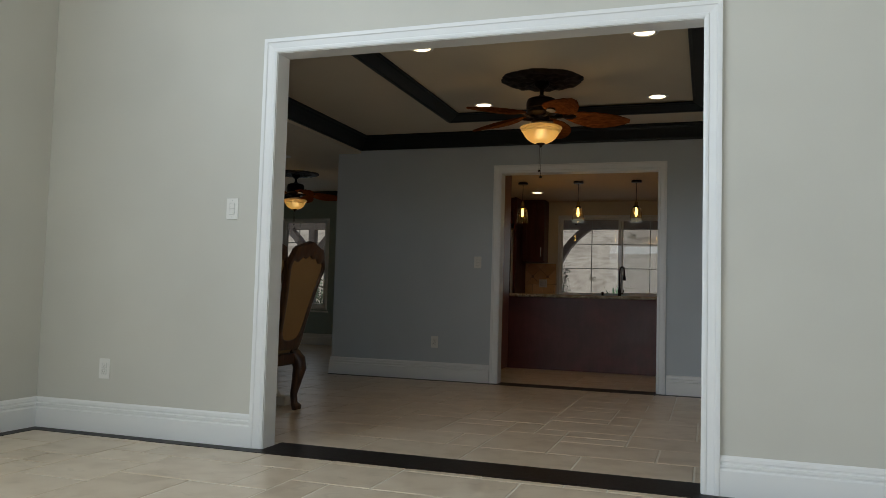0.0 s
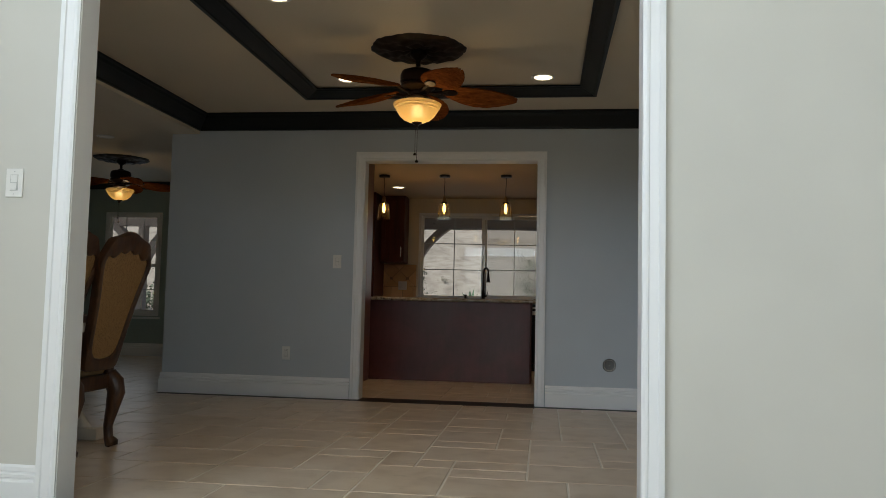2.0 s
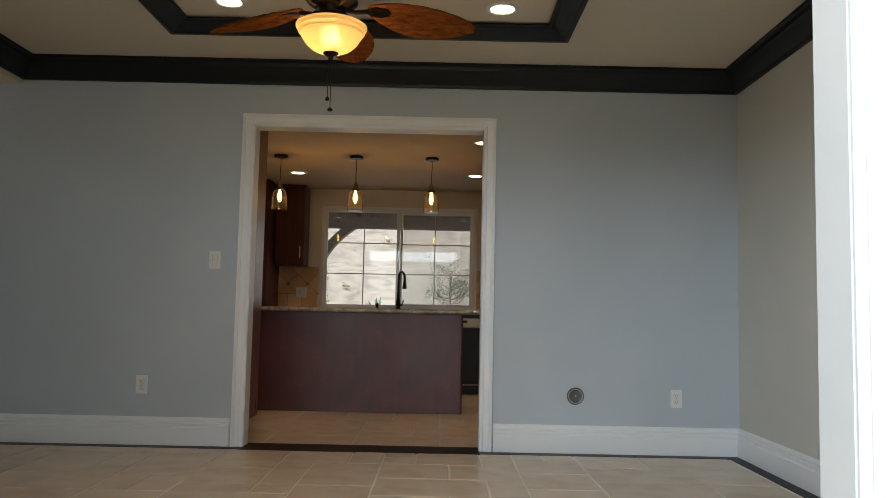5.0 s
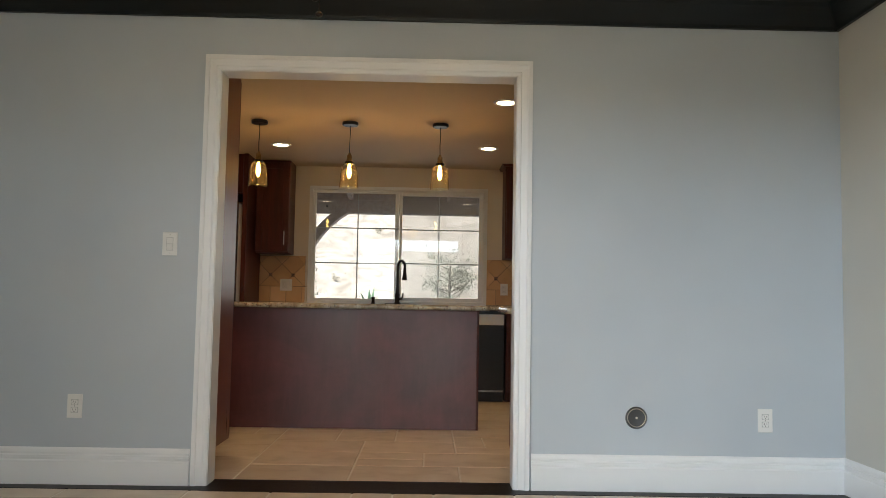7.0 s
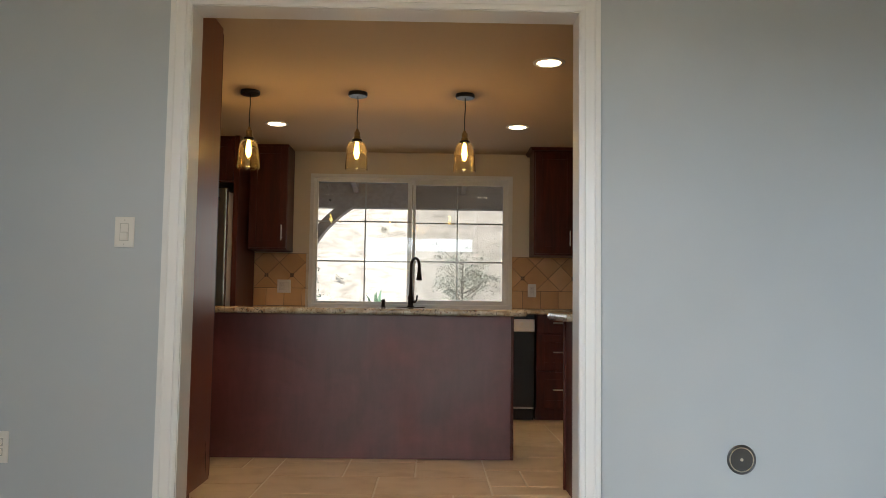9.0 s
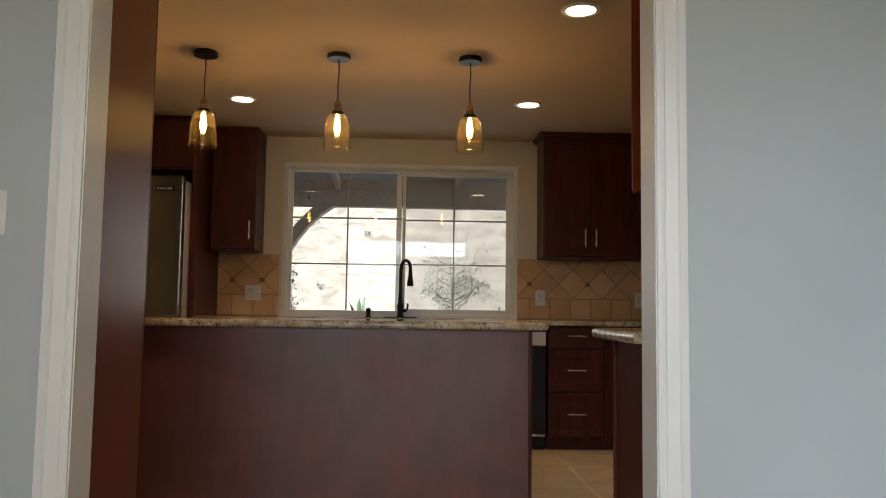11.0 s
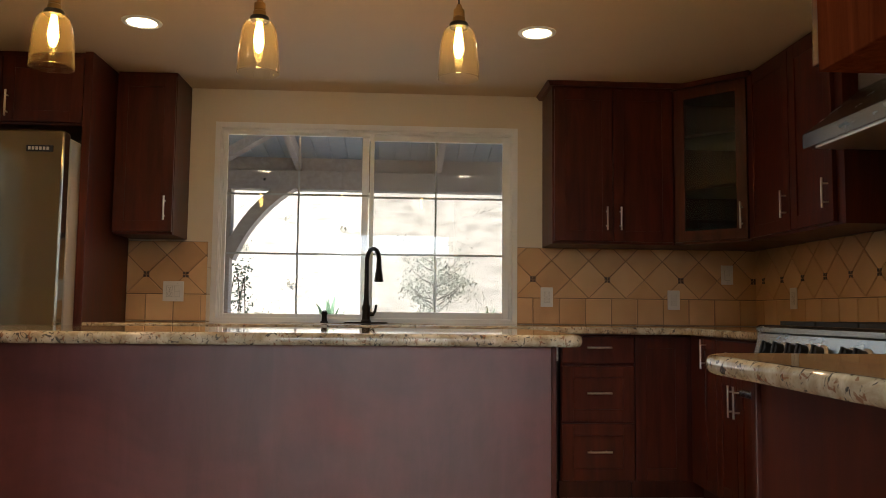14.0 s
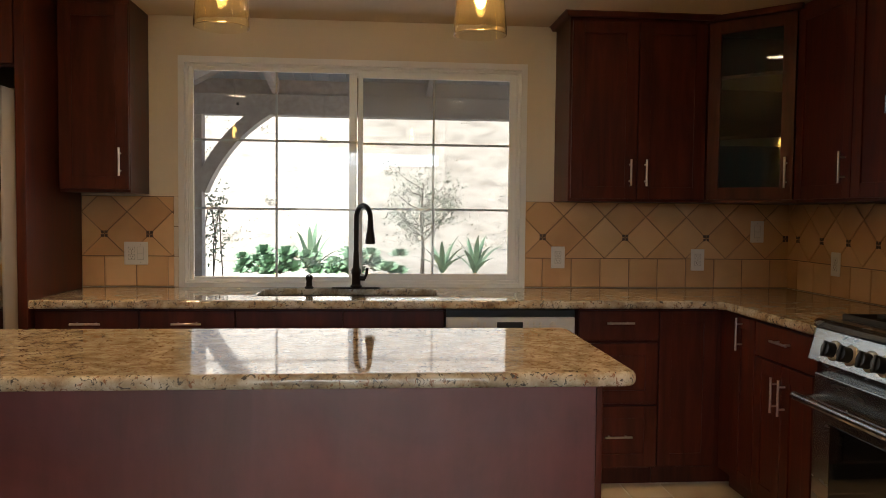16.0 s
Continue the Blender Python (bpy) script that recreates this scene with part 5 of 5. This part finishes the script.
def brace(parent, x0, x1, z0, z1, y, w=0.13):
    """A bowed knee brace from a post at x0 up to a beam at x1."""
    bm = bmesh.new()
    n = 14
    rows = []
    for k in range(n + 1):
        a = math.pi / 2 * k / n
        t = k / n
        bow = (x0 + (x1 - x0) * (1 - math.cos(a)), z0 + (z1 - z0) * math.sin(a))
        chord = (x0 + (x1 - x0) * t, z0 + (z1 - z0) * t)
        p = [0.45 * u + 0.55 * v for u, v in zip(bow, chord)]
        side = 1 if x1 > x0 else -1
        inner, outer = (p[0] - side * 0.045, p[1] + 0.045), (p[0] + side * 0.045, p[1] - 0.045)
        rows.append([bm.verts.new((p[0], y + d, p[1])) for p in (inner, outer) for d in (-w / 2, w / 2)])
    for a, b in zip(rows, rows[1:]):
        for i, j in ((0, 1), (1, 3), (3, 2), (2, 0)):
            bm.faces.new((a[i], a[j], b[j], b[i]))
    bm.faces.new([rows[0][i] for i in (0, 1, 3, 2)])
    bm.faces.new([rows[-1][i] for i in (0, 2, 3, 1)])
    bmesh.ops.recalc_face_normals(bm, faces=bm.faces[:])
    return mesh_object("brace", bm, M_PATIO, parent)


pat = thing("patio_cover", "timber patio cover with posts, bowed braces and a boarded roof", "patio cover")
for x in (-7.92, -2.605, 1.20):
    box("post", (x - 0.075, PY - 0.075, -0.06), (x + 0.075, PY + 0.075, 2.235), M_PATIO, pat, 0.006)
    for s in (-1, 1):
        brace(pat, x + s * 0.06, x + s * 0.76, 1.55, 2.34, PY, 0.19)
box("beam", (-10.5, PY - 0.08, 2.236), (3.2, PY + 0.08, 2.43), M_PATIO, pat, 0.006)
box("fascia", (-10.5, PY - 0.03, 2.431), (3.2, PY + 0.03, 2.575), M_PATIO, pat)
boxes("bolt", [((x - 0.012, PY - 0.092, 2.32), (x + 0.012, PY - 0.08, 2.345)) for x in (-2.20, -2.655, -1.95, 0.5)], M_BLACK, pat, 0.004)["kind"] = "stuff"
SLOPE = math.degrees(math.atan2(0.40, 3.0))
for k in range(9):
    x = -1.858 + 1.433 * (k - 5)
    bm = add_box(bmesh.new(), (-0.032, -0.5, 0.0), (0.032, 3.05, 0.13), 0.004)
    ob = mesh_object("rafter", bm, M_PATIO, pat)
    ob.matrix_local = pose(x, 13.33, 2.83, -SLOPE)
mesh_object("hip_rafter", add_box(bmesh.new(), (-0.04, 0, -0.07), (0.04, 1.24, 0.06), 0.004, 2, pose(-2.70, 16.25, 2.53, 7.5, 0, -141.3)), M_PATIO, pat)
boxes("purlin", [((-10.5, 14.5, 2.60), (3.2, 14.59, 2.69))], M_PATIO, pat, 0.004)
board = bmesh.new()
add_box(board, (-0.078, -0.5, 0.0), (0.078, 3.25, 0.02), 0.004, 1)
first = mesh_object("roof_board", board, M_BOARD, pat)
first.matrix_local = pose(-10.4, 13.3, 2.965, -SLOPE)
box("sheathing", (-10.6, -0.6, 0.021), (3.3, 3.3, 0.035), M_BOARD, pat).matrix_local = pose(0, 13.3, 2.968, -SLOPE)
for k in range(1, 85):
    ob = new("roof_board", first.data)
    ob.parent = pat
    ob.matrix_local = pose(-10.4 + 0.16 * k, 13.3, 2.965 + random.uniform(-0.002, 0.002), -SLOPE)

structure(box("patio", (-11, 13.22, -0.12), (3.5, 17.2, -0.06), M_CONCRETE), "pale concrete patio slab")
structure(box("garden_wall", (-30, 18.0, -0.12), (25, 18.35, 0.58), M_STUCCO, None, 0.02), "low pale stucco planter wall")

hill = bmesh.new()
nx, ny = 110, 60
grid = []
for j in range(ny):
    v = (j / (ny - 1)) ** 1.5
    yy = 18.3 + 90 * v
    row = []
    for i in range(nx):
        xx = -75 + 130 * i / (nx - 1)
        rise = 0.50 + max(0, yy - 23.5) * 0.52 - max(0, yy - 70) * 0.35
        bump = noise.fractal(Vector((xx * 0.16, yy * 0.16, 0)), 0.8, 2.1, 5) * min(2.2, 0.05 + (yy - 18.3) * 0.06)
        row.append(hill.verts.new((xx, yy, rise + bump)))
    grid.append(row)
for a, b in zip(grid, grid[1:]):
    for i in range(nx - 1):
        hill.faces.new((a[i], a[i + 1], b[i + 1], b[i]))
tagged(mesh_object("hillside", hill, M_HILL, None, True), "dry grassy hillside behind the garden", kind="structure")


def leaf_cloud(bm, centre, spread, count, size, rng, tip=1.0):
    """Many small pointed leaves, each folded along its rib."""
    for _ in range(count):
        d = Vector((rng.gauss(0, 1), rng.gauss(0, 1), rng.gauss(0, 1)))
        p = Vector(centre) + Vector((d.x * spread[0], d.y * spread[1], d.z * spread[2]))
        e = Vector((rng.uniform(-1, 1), rng.uniform(-1, 1), rng.uniform(-0.4, 1))).normalized()
        s = e.orthogonal().normalized()
        up = e.cross(s)
        l = size * rng.uniform(0.6, 1.3)
        q = [p, p + e * l * 0.5 + s * l * 0.22 * tip + up * l * 0.05, p + e * l, p + e * l * 0.5 - s * l * 0.22 * tip + up * l * 0.05]
        vs = [bm.verts.new(c) for c in q]
        bm.faces.new((vs[0], vs[1], vs[2]))
        bm.faces.new((vs[0], vs[2], vs[3]))


def garden_tree(x, y, z, height, spread, seed):
    rng = random.Random(seed)
    ob = thing("garden_tree", "slender young tree with sparse small leaves", "tree", (x, y, z))
    trunk, leaves = bmesh.new(), bmesh.new()
    add_tube(trunk, [(0, 0, 0), (0.01, 0, height * 0.3), (-0.02, 0.01, height * 0.6), (0.01, 0, height * 0.95)], [0.028, 0.022, 0.015, 0.005], 8)
    for k in range(26):
        a, h = rng.uniform(0, 6.28), height * rng.uniform(0.35, 0.9)
        l = spread * rng.uniform(0.5, 1.0)
        tip = Vector((math.cos(a) * l, math.sin(a) * l, h + l * rng.uniform(0.2, 0.9)))
        base = Vector((0, 0, h))
        mid = base.lerp(tip, 0.5) + Vector((0, 0, -0.03))
        add_tube(trunk, [base, mid, tip], [0.010, 0.007, 0.002], 5)
        for f in (0.45, 0.65, 0.85, 1.0):
            leaf_cloud(leaves, base.lerp(tip, f), (0.08, 0.08, 0.07), 18, 0.046, rng)
    mesh_object("trunk", trunk, M_BARK, ob, True)
    mesh_object("crown", leaves, M_LEAF, ob)["kind"] = "stuff"


garden_tree(-0.31, 19.0, 0.50, 1.28, 0.50, 3)


def agave(x, y, z, size, seed, mat, blades=22, upright=0.75):
    """A rosette of pointed fleshy leaves."""
    rng = random.Random(seed)
    bm = bmesh.new()
    for k in range(blades):
        a = k * 2.399 + rng.uniform(-0.2, 0.2)
        f = k / blades
        rise = upright * (1 - 0.75 * f) + 0.15
        l = size * rng.uniform(0.8, 1.1)
        d = Vector((math.cos(a), math.sin(a), 0))
        s = Vector((-math.sin(a), math.cos(a), 0))
        prev = None
        for j in range(6):
            t = j / 5
            p = d * l * t * (1.05 - rise) + Vector((0, 0, l * (rise * t + 0.25 * t * (1 - t)) - l * 0.10 * t * t))
            w = size * 0.055 * (1.25 - t) * (0.55 + 1.2 * t) * (1 - t ** 3) + 0.001
            row = [bm.verts.new(p + s * w + Vector((0, 0, w * 0.35))), bm.verts.new(p), bm.verts.new(p - s * w + Vector((0, 0, w * 0.35)))]
            if prev:
                bm.faces.new((prev[0], prev[1], row[1], row[0]))
                bm.faces.new((prev[1], prev[2], row[2], row[1]))
            prev = row
    ob = mesh_object("agave", bm, mat, None, True)
    ob.location = (x, y, z)
    return tagged(ob, "green spiky agave growing above the planter wall", "agave")


def succulent(x, y, z, size, seed):
    rng = random.Random(seed)
    bm = bmesh.new()
    for k in range(24):
        c = Vector((rng.uniform(-1, 1) * size, rng.uniform(-0.6, 0.6) * size, size * rng.uniform(0.05, 0.8)))
        for j in range(20):
            a, f = j * 2.399, j / 20
            d = Vector((math.cos(a) * (0.3 + f), math.sin(a) * (0.3 + f), 1.0 - f)).normalized()
            s = d.orthogonal().normalized()
            l = size * 0.46 * (0.6 + 0.5 * f)
            q = [c, c + d * l * 0.55 + s * l * 0.26, c + d * l, c + d * l * 0.55 - s * l * 0.26, c + d * l * 0.6 + Vector((0, 0, l * 0.12))]
            vs = [bm.verts.new(p) for p in q]
            for i, jx in ((0, 1), (1, 2), (2, 3), (3, 0)):
                bm.faces.new((vs[i], vs[jx], vs[4]))
    ob = mesh_object("succulent", bm, M_SUCC, None, False)
    ob.location = (x, y, z)
    return tagged(ob, "low green succulent clump above the planter wall", "succulent")


succulent(-2.27, 18.5, 0.56, 0.28, 5)
succulent(-2.02, 18.6, 0.58, 0.34, 8)
succulent(-1.45, 18.6, 0.56, 0.30, 9)
succulent(-0.95, 18.6, 0.56, 0.34, 11)
agave(-1.72, 18.6, 0.58, 0.78, 4, M_SUCC, 16, 0.85)
agave(-0.08, 18.6, 0.58, 0.72, 6, M_SUCC, 12, 0.6)
agave(0.33, 18.55, 0.58, 0.76, 7, M_SUCC, 12, 0.75)

vine = thing("climbing_shrub", "leafy shrub climbing beside the patio post", "shrub", (-2.68, 16.75, -0.06))
rng = random.Random(12)
bm, lv = bmesh.new(), bmesh.new()
for k in range(4):
    pts = [(rng.uniform(-0.05, 0.05), 0, 0.0)] + [(0.05 * k + 0.06 + rng.uniform(-0.05, 0.05), rng.uniform(-0.1, 0.1), 0.36 * j) for j in range(1, 5)]
    add_tube(bm, pts, 0.006, 5)
    for p in pts[3:]:
        leaf_cloud(lv, p, (0.045, 0.05, 0.11), 40, 0.048, rng)
mesh_object("stem", bm, M_BARK, vine)
mesh_object("foliage", lv, M_LEAF, vine)["kind"] = "stuff"

for seed, (x, y, s) in enumerate(((-9.2, 18.9, 0.5), (-8.3, 19.0, 0.45), (-10.2, 19.1, 0.55))):
    rng = random.Random(40 + seed)
    bm = bmesh.new()
    leaf_cloud(bm, (0, 0, s * 0.5), (s * 0.42, s * 0.35, s * 0.30), 420, 0.10, rng)
    ob = tagged(mesh_object("garden_shrub", bm, M_LEAF), "dense green shrub behind the planter wall", "shrub", "garden shrubs")
    ob.location = (x, y, 0.55)

scrub = bmesh.new()
rng = random.Random(77)
for _ in range(260):
    xx, yy = rng.uniform(-24, 14), 23.5 + 20 * rng.random() ** 1.6
    zz = 0.50 + max(0, yy - 23.5) * 0.52 + noise.fractal(Vector((xx * 0.16, yy * 0.16, 0)), 0.8, 2.1, 5) * min(2.2, 0.05 + (yy - 18.3) * 0.06)
    s = rng.uniform(0.15, 0.5)
    leaf_cloud(scrub, (xx, yy, zz + s * 0.3), (s * 0.5, s * 0.4, s * 0.28), 70, 0.06, rng, 1.2)
tagged(mesh_object("hillside_scrub", scrub, M_SCRUB), "scattered dry scrub on the hillside", "scrub", kind="stuff")


# ---- floor tiles, laid in a mixed pattern of four sizes ----
CELL, GAP = 0.2032, 0.0090
TILE_MESH = {}


def tile_mesh(w, d, mat, name, chamfer=0.004, thick=0.012):
    """A slab with eased top edges, centred, its top at z = 0."""
    key = (round(w, 4), round(d, 4), mat.name)
    if key not in TILE_MESH:
        me = bpy.data.meshes.new(name)
        a, b = w / 2, d / 2
        vs = [(x, y, -thick) for x, y in ((-a, -b), (a, -b), (a, b), (-a, b))] + [(x, y, -chamfer * 0.5) for x, y in ((-a, -b), (a, -b), (a, b), (-a, b))]
        vs += [(x, y, 0) for x, y in ((-a + chamfer, -b + chamfer), (a - chamfer, -b + chamfer), (a - chamfer, b - chamfer), (-a + chamfer, b - chamfer))]
        fs = [(8, 9, 10, 11)]
        for lo in (0, 4):
            fs += [(lo + k, lo + (k + 1) % 4, lo + 4 + (k + 1) % 4, lo + 4 + k) for k in range(4)]
        me.from_pydata(vs, [], fs)
        me.materials.append(mat)
        TILE_MESH[key] = me
    return TILE_MESH[key]


def lay(x0, y0, x1, y1, seed):
    """Rectangles of a mixed tile pattern that fill a room, cut at its edges."""
    rng = random.Random(seed)
    nx, ny = math.ceil((x1 - x0) / CELL), math.ceil((y1 - y0) / CELL)
    taken, got = set(), []
    for j in range(ny):
        for i in range(nx):
            if (i, j) in taken:
                continue
            kinds = [(3, 2)] * 5 + [(2, 3)] * 2 + [(2, 2)] * 3 + [(2, 1)] * 2 + [(1, 2)] + [(1, 1)]
            rng.shuffle(kinds)
            for w, d in kinds + [(2, 2), (2, 1), (1, 2), (1, 1)]:
                cells = [(i + a, j + b) for a in range(w) for b in range(d)]
                if not any(c in taken for c in cells):
                    break
            taken.update(cells)
            a, b = x0 + i * CELL, y0 + j * CELL
            got.append((a, b, min(x1, a + w * CELL), min(y1, b + d * CELL)))
    return [(a, b, c, d) for a, b, c, d in got if c - a > 0.03 and d - b > 0.03]


def lay_floor(key, x0, y0, x1, y1, seed, near):
    """near: the stretch (x0, y0, x1, y1) whose tiles are parts of their own; the rest is one part."""
    rng = random.Random(seed + 100)
    rest_v, rest_f = [], []
    count = 0
    for a, b, c, d in lay(x0, y0, x1, y1, seed):
        me = tile_mesh(c - a - GAP, d - b - GAP, M_TILE, "tile")
        m = pose((a + c) / 2, (b + d) / 2, rng.uniform(-0.0008, 0.0004), rng.uniform(-0.08, 0.08), rng.uniform(-0.08, 0.08))
        cx, cy = (a + c) / 2, (b + d) / 2
        if near and near[0] < cx < near[2] and near[1] < cy < near[3] and count < 300:
            ob = new("tile", me)
            ob.parent = FLOORS[key]
            ob.matrix_local = m
            count += 1
        else:
            n = len(rest_v)
            rest_v += [tuple(m @ v.co) for v in me.vertices]
            rest_f += [tuple(n + k for k in p.vertices) for p in me.polygons]
    if rest_v:
        me = bpy.data.meshes.new("tiles")
        me.from_pydata(rest_v, [], rest_f)
        me.materials.append(M_TILE)
        ob = new("tiles", me)
        ob.parent = FLOORS[key]
        ob["kind"] = "stuff"


lay_floor("front", -3.77 + W, -2.5, 3.2, A0 - W, 1, (-3.6, 2.6, 2.2, 5.0))
lay_floor("dining", -3.70, A1 + W, DIN_R - W, B0 - W, 2, (-3.70, 5.0, 2.0, 9.0))
lay_floor("kitchen", KIT_L, B1 + 0.015, KIT_R, K0, 3, (-3.6, 9.0, 1.5, 13.1))
lay_floor("family", FAM_L, A1, -3.70, FAM_B, 4, None)


# ---- tumbled stone backsplash ----
def clipped(poly, x0, z0, x1, z1):
    for axis, limit, keep in ((0, x0, 1), (0, x1, -1), (1, z0, 1), (1, z1, -1)):
        out = []
        for k, p in enumerate(poly):
            q = poly[(k + 1) % len(poly)]
            inp, inq = keep * (p[axis] - limit) >= 0, keep * (q[axis] - limit) >= 0
            if inp:
                out.append(p)
            if inp != inq:
                t = (limit - p[axis]) / (q[axis] - p[axis])
                out.append((p[0] + (q[0] - p[0]) * t, p[1] + (q[1] - p[1]) * t))
        poly = out
        if len(poly) < 3:
            return []
    return poly


def area_of(poly):
    return abs(sum(p[0] * q[1] - q[0] * p[1] for p, q in zip(poly, poly[1:] + poly[:1]))) / 2


def chip(poly, parent, mat, to_wall, gap=0.0022, depth=0.009, name="tile"):
    """One tile cut to an outline in the wall's own x, z; a slightly eased front face."""
    cx, cz = sum(p[0] for p in poly) / len(poly), sum(p[1] for p in poly) / len(poly)
    def ring(inset, y):
        got = []
        for x, z in poly:
            d = Vector((x - cx, z - cz))
            d = d * max(0.1, 1 - inset / max(0.01, d.length) * 1.4)
            got.append((d.x, y, d.y))
        return got
    n = len(poly)
    vs = ring(gap, 0) + ring(gap, -depth + 0.0025) + ring(gap + 0.003, -depth)
    fs = [tuple(range(2 * n, 3 * n))] + [(lo + k, lo + (k + 1) % n, lo + n + (k + 1) % n, lo + n + k) for lo in (0, n) for k in range(n)]
    me = bpy.data.meshes.new(name)
    me.from_pydata(vs, [], fs)
    me.materials.append(mat)
    ob = new(name, me)
    ob.parent = parent
    ob.matrix_local = to_wall @ pose(cx, random.uniform(-0.0006, 0.0006), cz)


def backsplash(x0, x1, z1, to_wall, phase, name, accents):
    """A field of tiles from the counter to z1: a row of squares, then a band set on the diagonal with small dark insets."""
    z0, row = CT + 0.001, 1.100
    base = structure(boxes(name, [((x0, -0.004, z0), (x1, -0.0005, z1))], M_SPLASHGROUT), "tumbled stone backsplash with diagonal tiles and dark insets")
    base.matrix_world = to_wall
    x = x0 - ((x0 - phase) % 0.165)
    while x < x1:
        a, b = max(x0, x), min(x1, x + 0.165)
        if b - a > 0.02:
            chip([(a, z0 + 0.001), (b, z0 + 0.001), (b, row), (a, row)], base, M_SPLASH, Matrix(), 0.0022)
        x += 0.165
    h = 0.1175
    zc = row + h
    k0 = math.floor((x0 - phase) / h) - 1
    for k in range(k0, k0 + math.ceil((x1 - x0) / h) + 4):
        for r in (-1, 0, 1, 2, 3):
            if (k + r) % 2:
                continue
            cx, cz = phase + (k + 1) * h, zc + r * h
            poly = clipped([(cx - h, cz), (cx, cz - h), (cx + h, cz), (cx, cz + h)], x0, row + 0.001, x1, z1 - 0.001)
            if len(poly) >= 3 and area_of(poly) > 0.0006:
                chip(poly, base, M_SPLASH, Matrix())
    x = phase + h * 2 * math.ceil((x0 - phase) / (2 * h))
    step = accents
    while x < x1 - 0.01:
        if x > x0 + 0.012 and (step == 1 or round((x - phase) / (2 * h)) % step == 0):
            for dx, dz in ((-0.0095, -0.0095), (0.0095, -0.0095), (-0.0095, 0.0095), (0.0095, 0.0095)):
                chip([(x + dx - 0.009, zc + dz - 0.009), (x + dx + 0.009, zc + dz - 0.009), (x + dx + 0.009, zc + dz + 0.009), (x + dx - 0.009, zc + dz + 0.009)], base, M_ACCENT, Matrix(), 0.0008, 0.0115, "inset")
        x += 2 * h
    return base


backsplash(-0.105, KIT_R - 0.001, 1.414, pose(0, K0, 0), 0.010, "backsplash", 2)
backsplash(-2.469, -1.992, 1.42, pose(0, K0, 0), -2.353, "backsplash", 1)
backsplash(0.013, 1.44, 1.414, pose(KIT_R, K0, 0, 0, 0, -90), 0.12, "backsplash", 1)
structure(boxes("backsplash", [((0, -0.006, CT + 0.001), (0.85, -0.0005, 1.69))], M_SPLASH), "tumbled stone backsplash behind the range").matrix_world = pose(KIT_R, 11.62, 0, 0, 0, -90)

# narrow cream edge tiles between the backsplash and the window
M_EDGE = stone_tile("cream_edge_tile", ((0.60, 0.52, 0.40), (0.72, 0.65, 0.54), (0.80, 0.74, 0.64)), 0.45)
edge = structure(box("backsplash_edge", (-1.9915, K0 - 0.004, CT + 0.001), (-1.9685, K0 - 0.0005, 1.418), M_SPLASHGROUT), "cream edge tiles beside the window")
for z0, z1 in ((CT + 0.002, 1.098), (1.101, 1.258), (1.261, 1.417)):
    box("tile", (-1.991, K0 - 0.012, z0), (-1.969, K0 - 0.002, z1), M_EDGE, edge, 0.003)
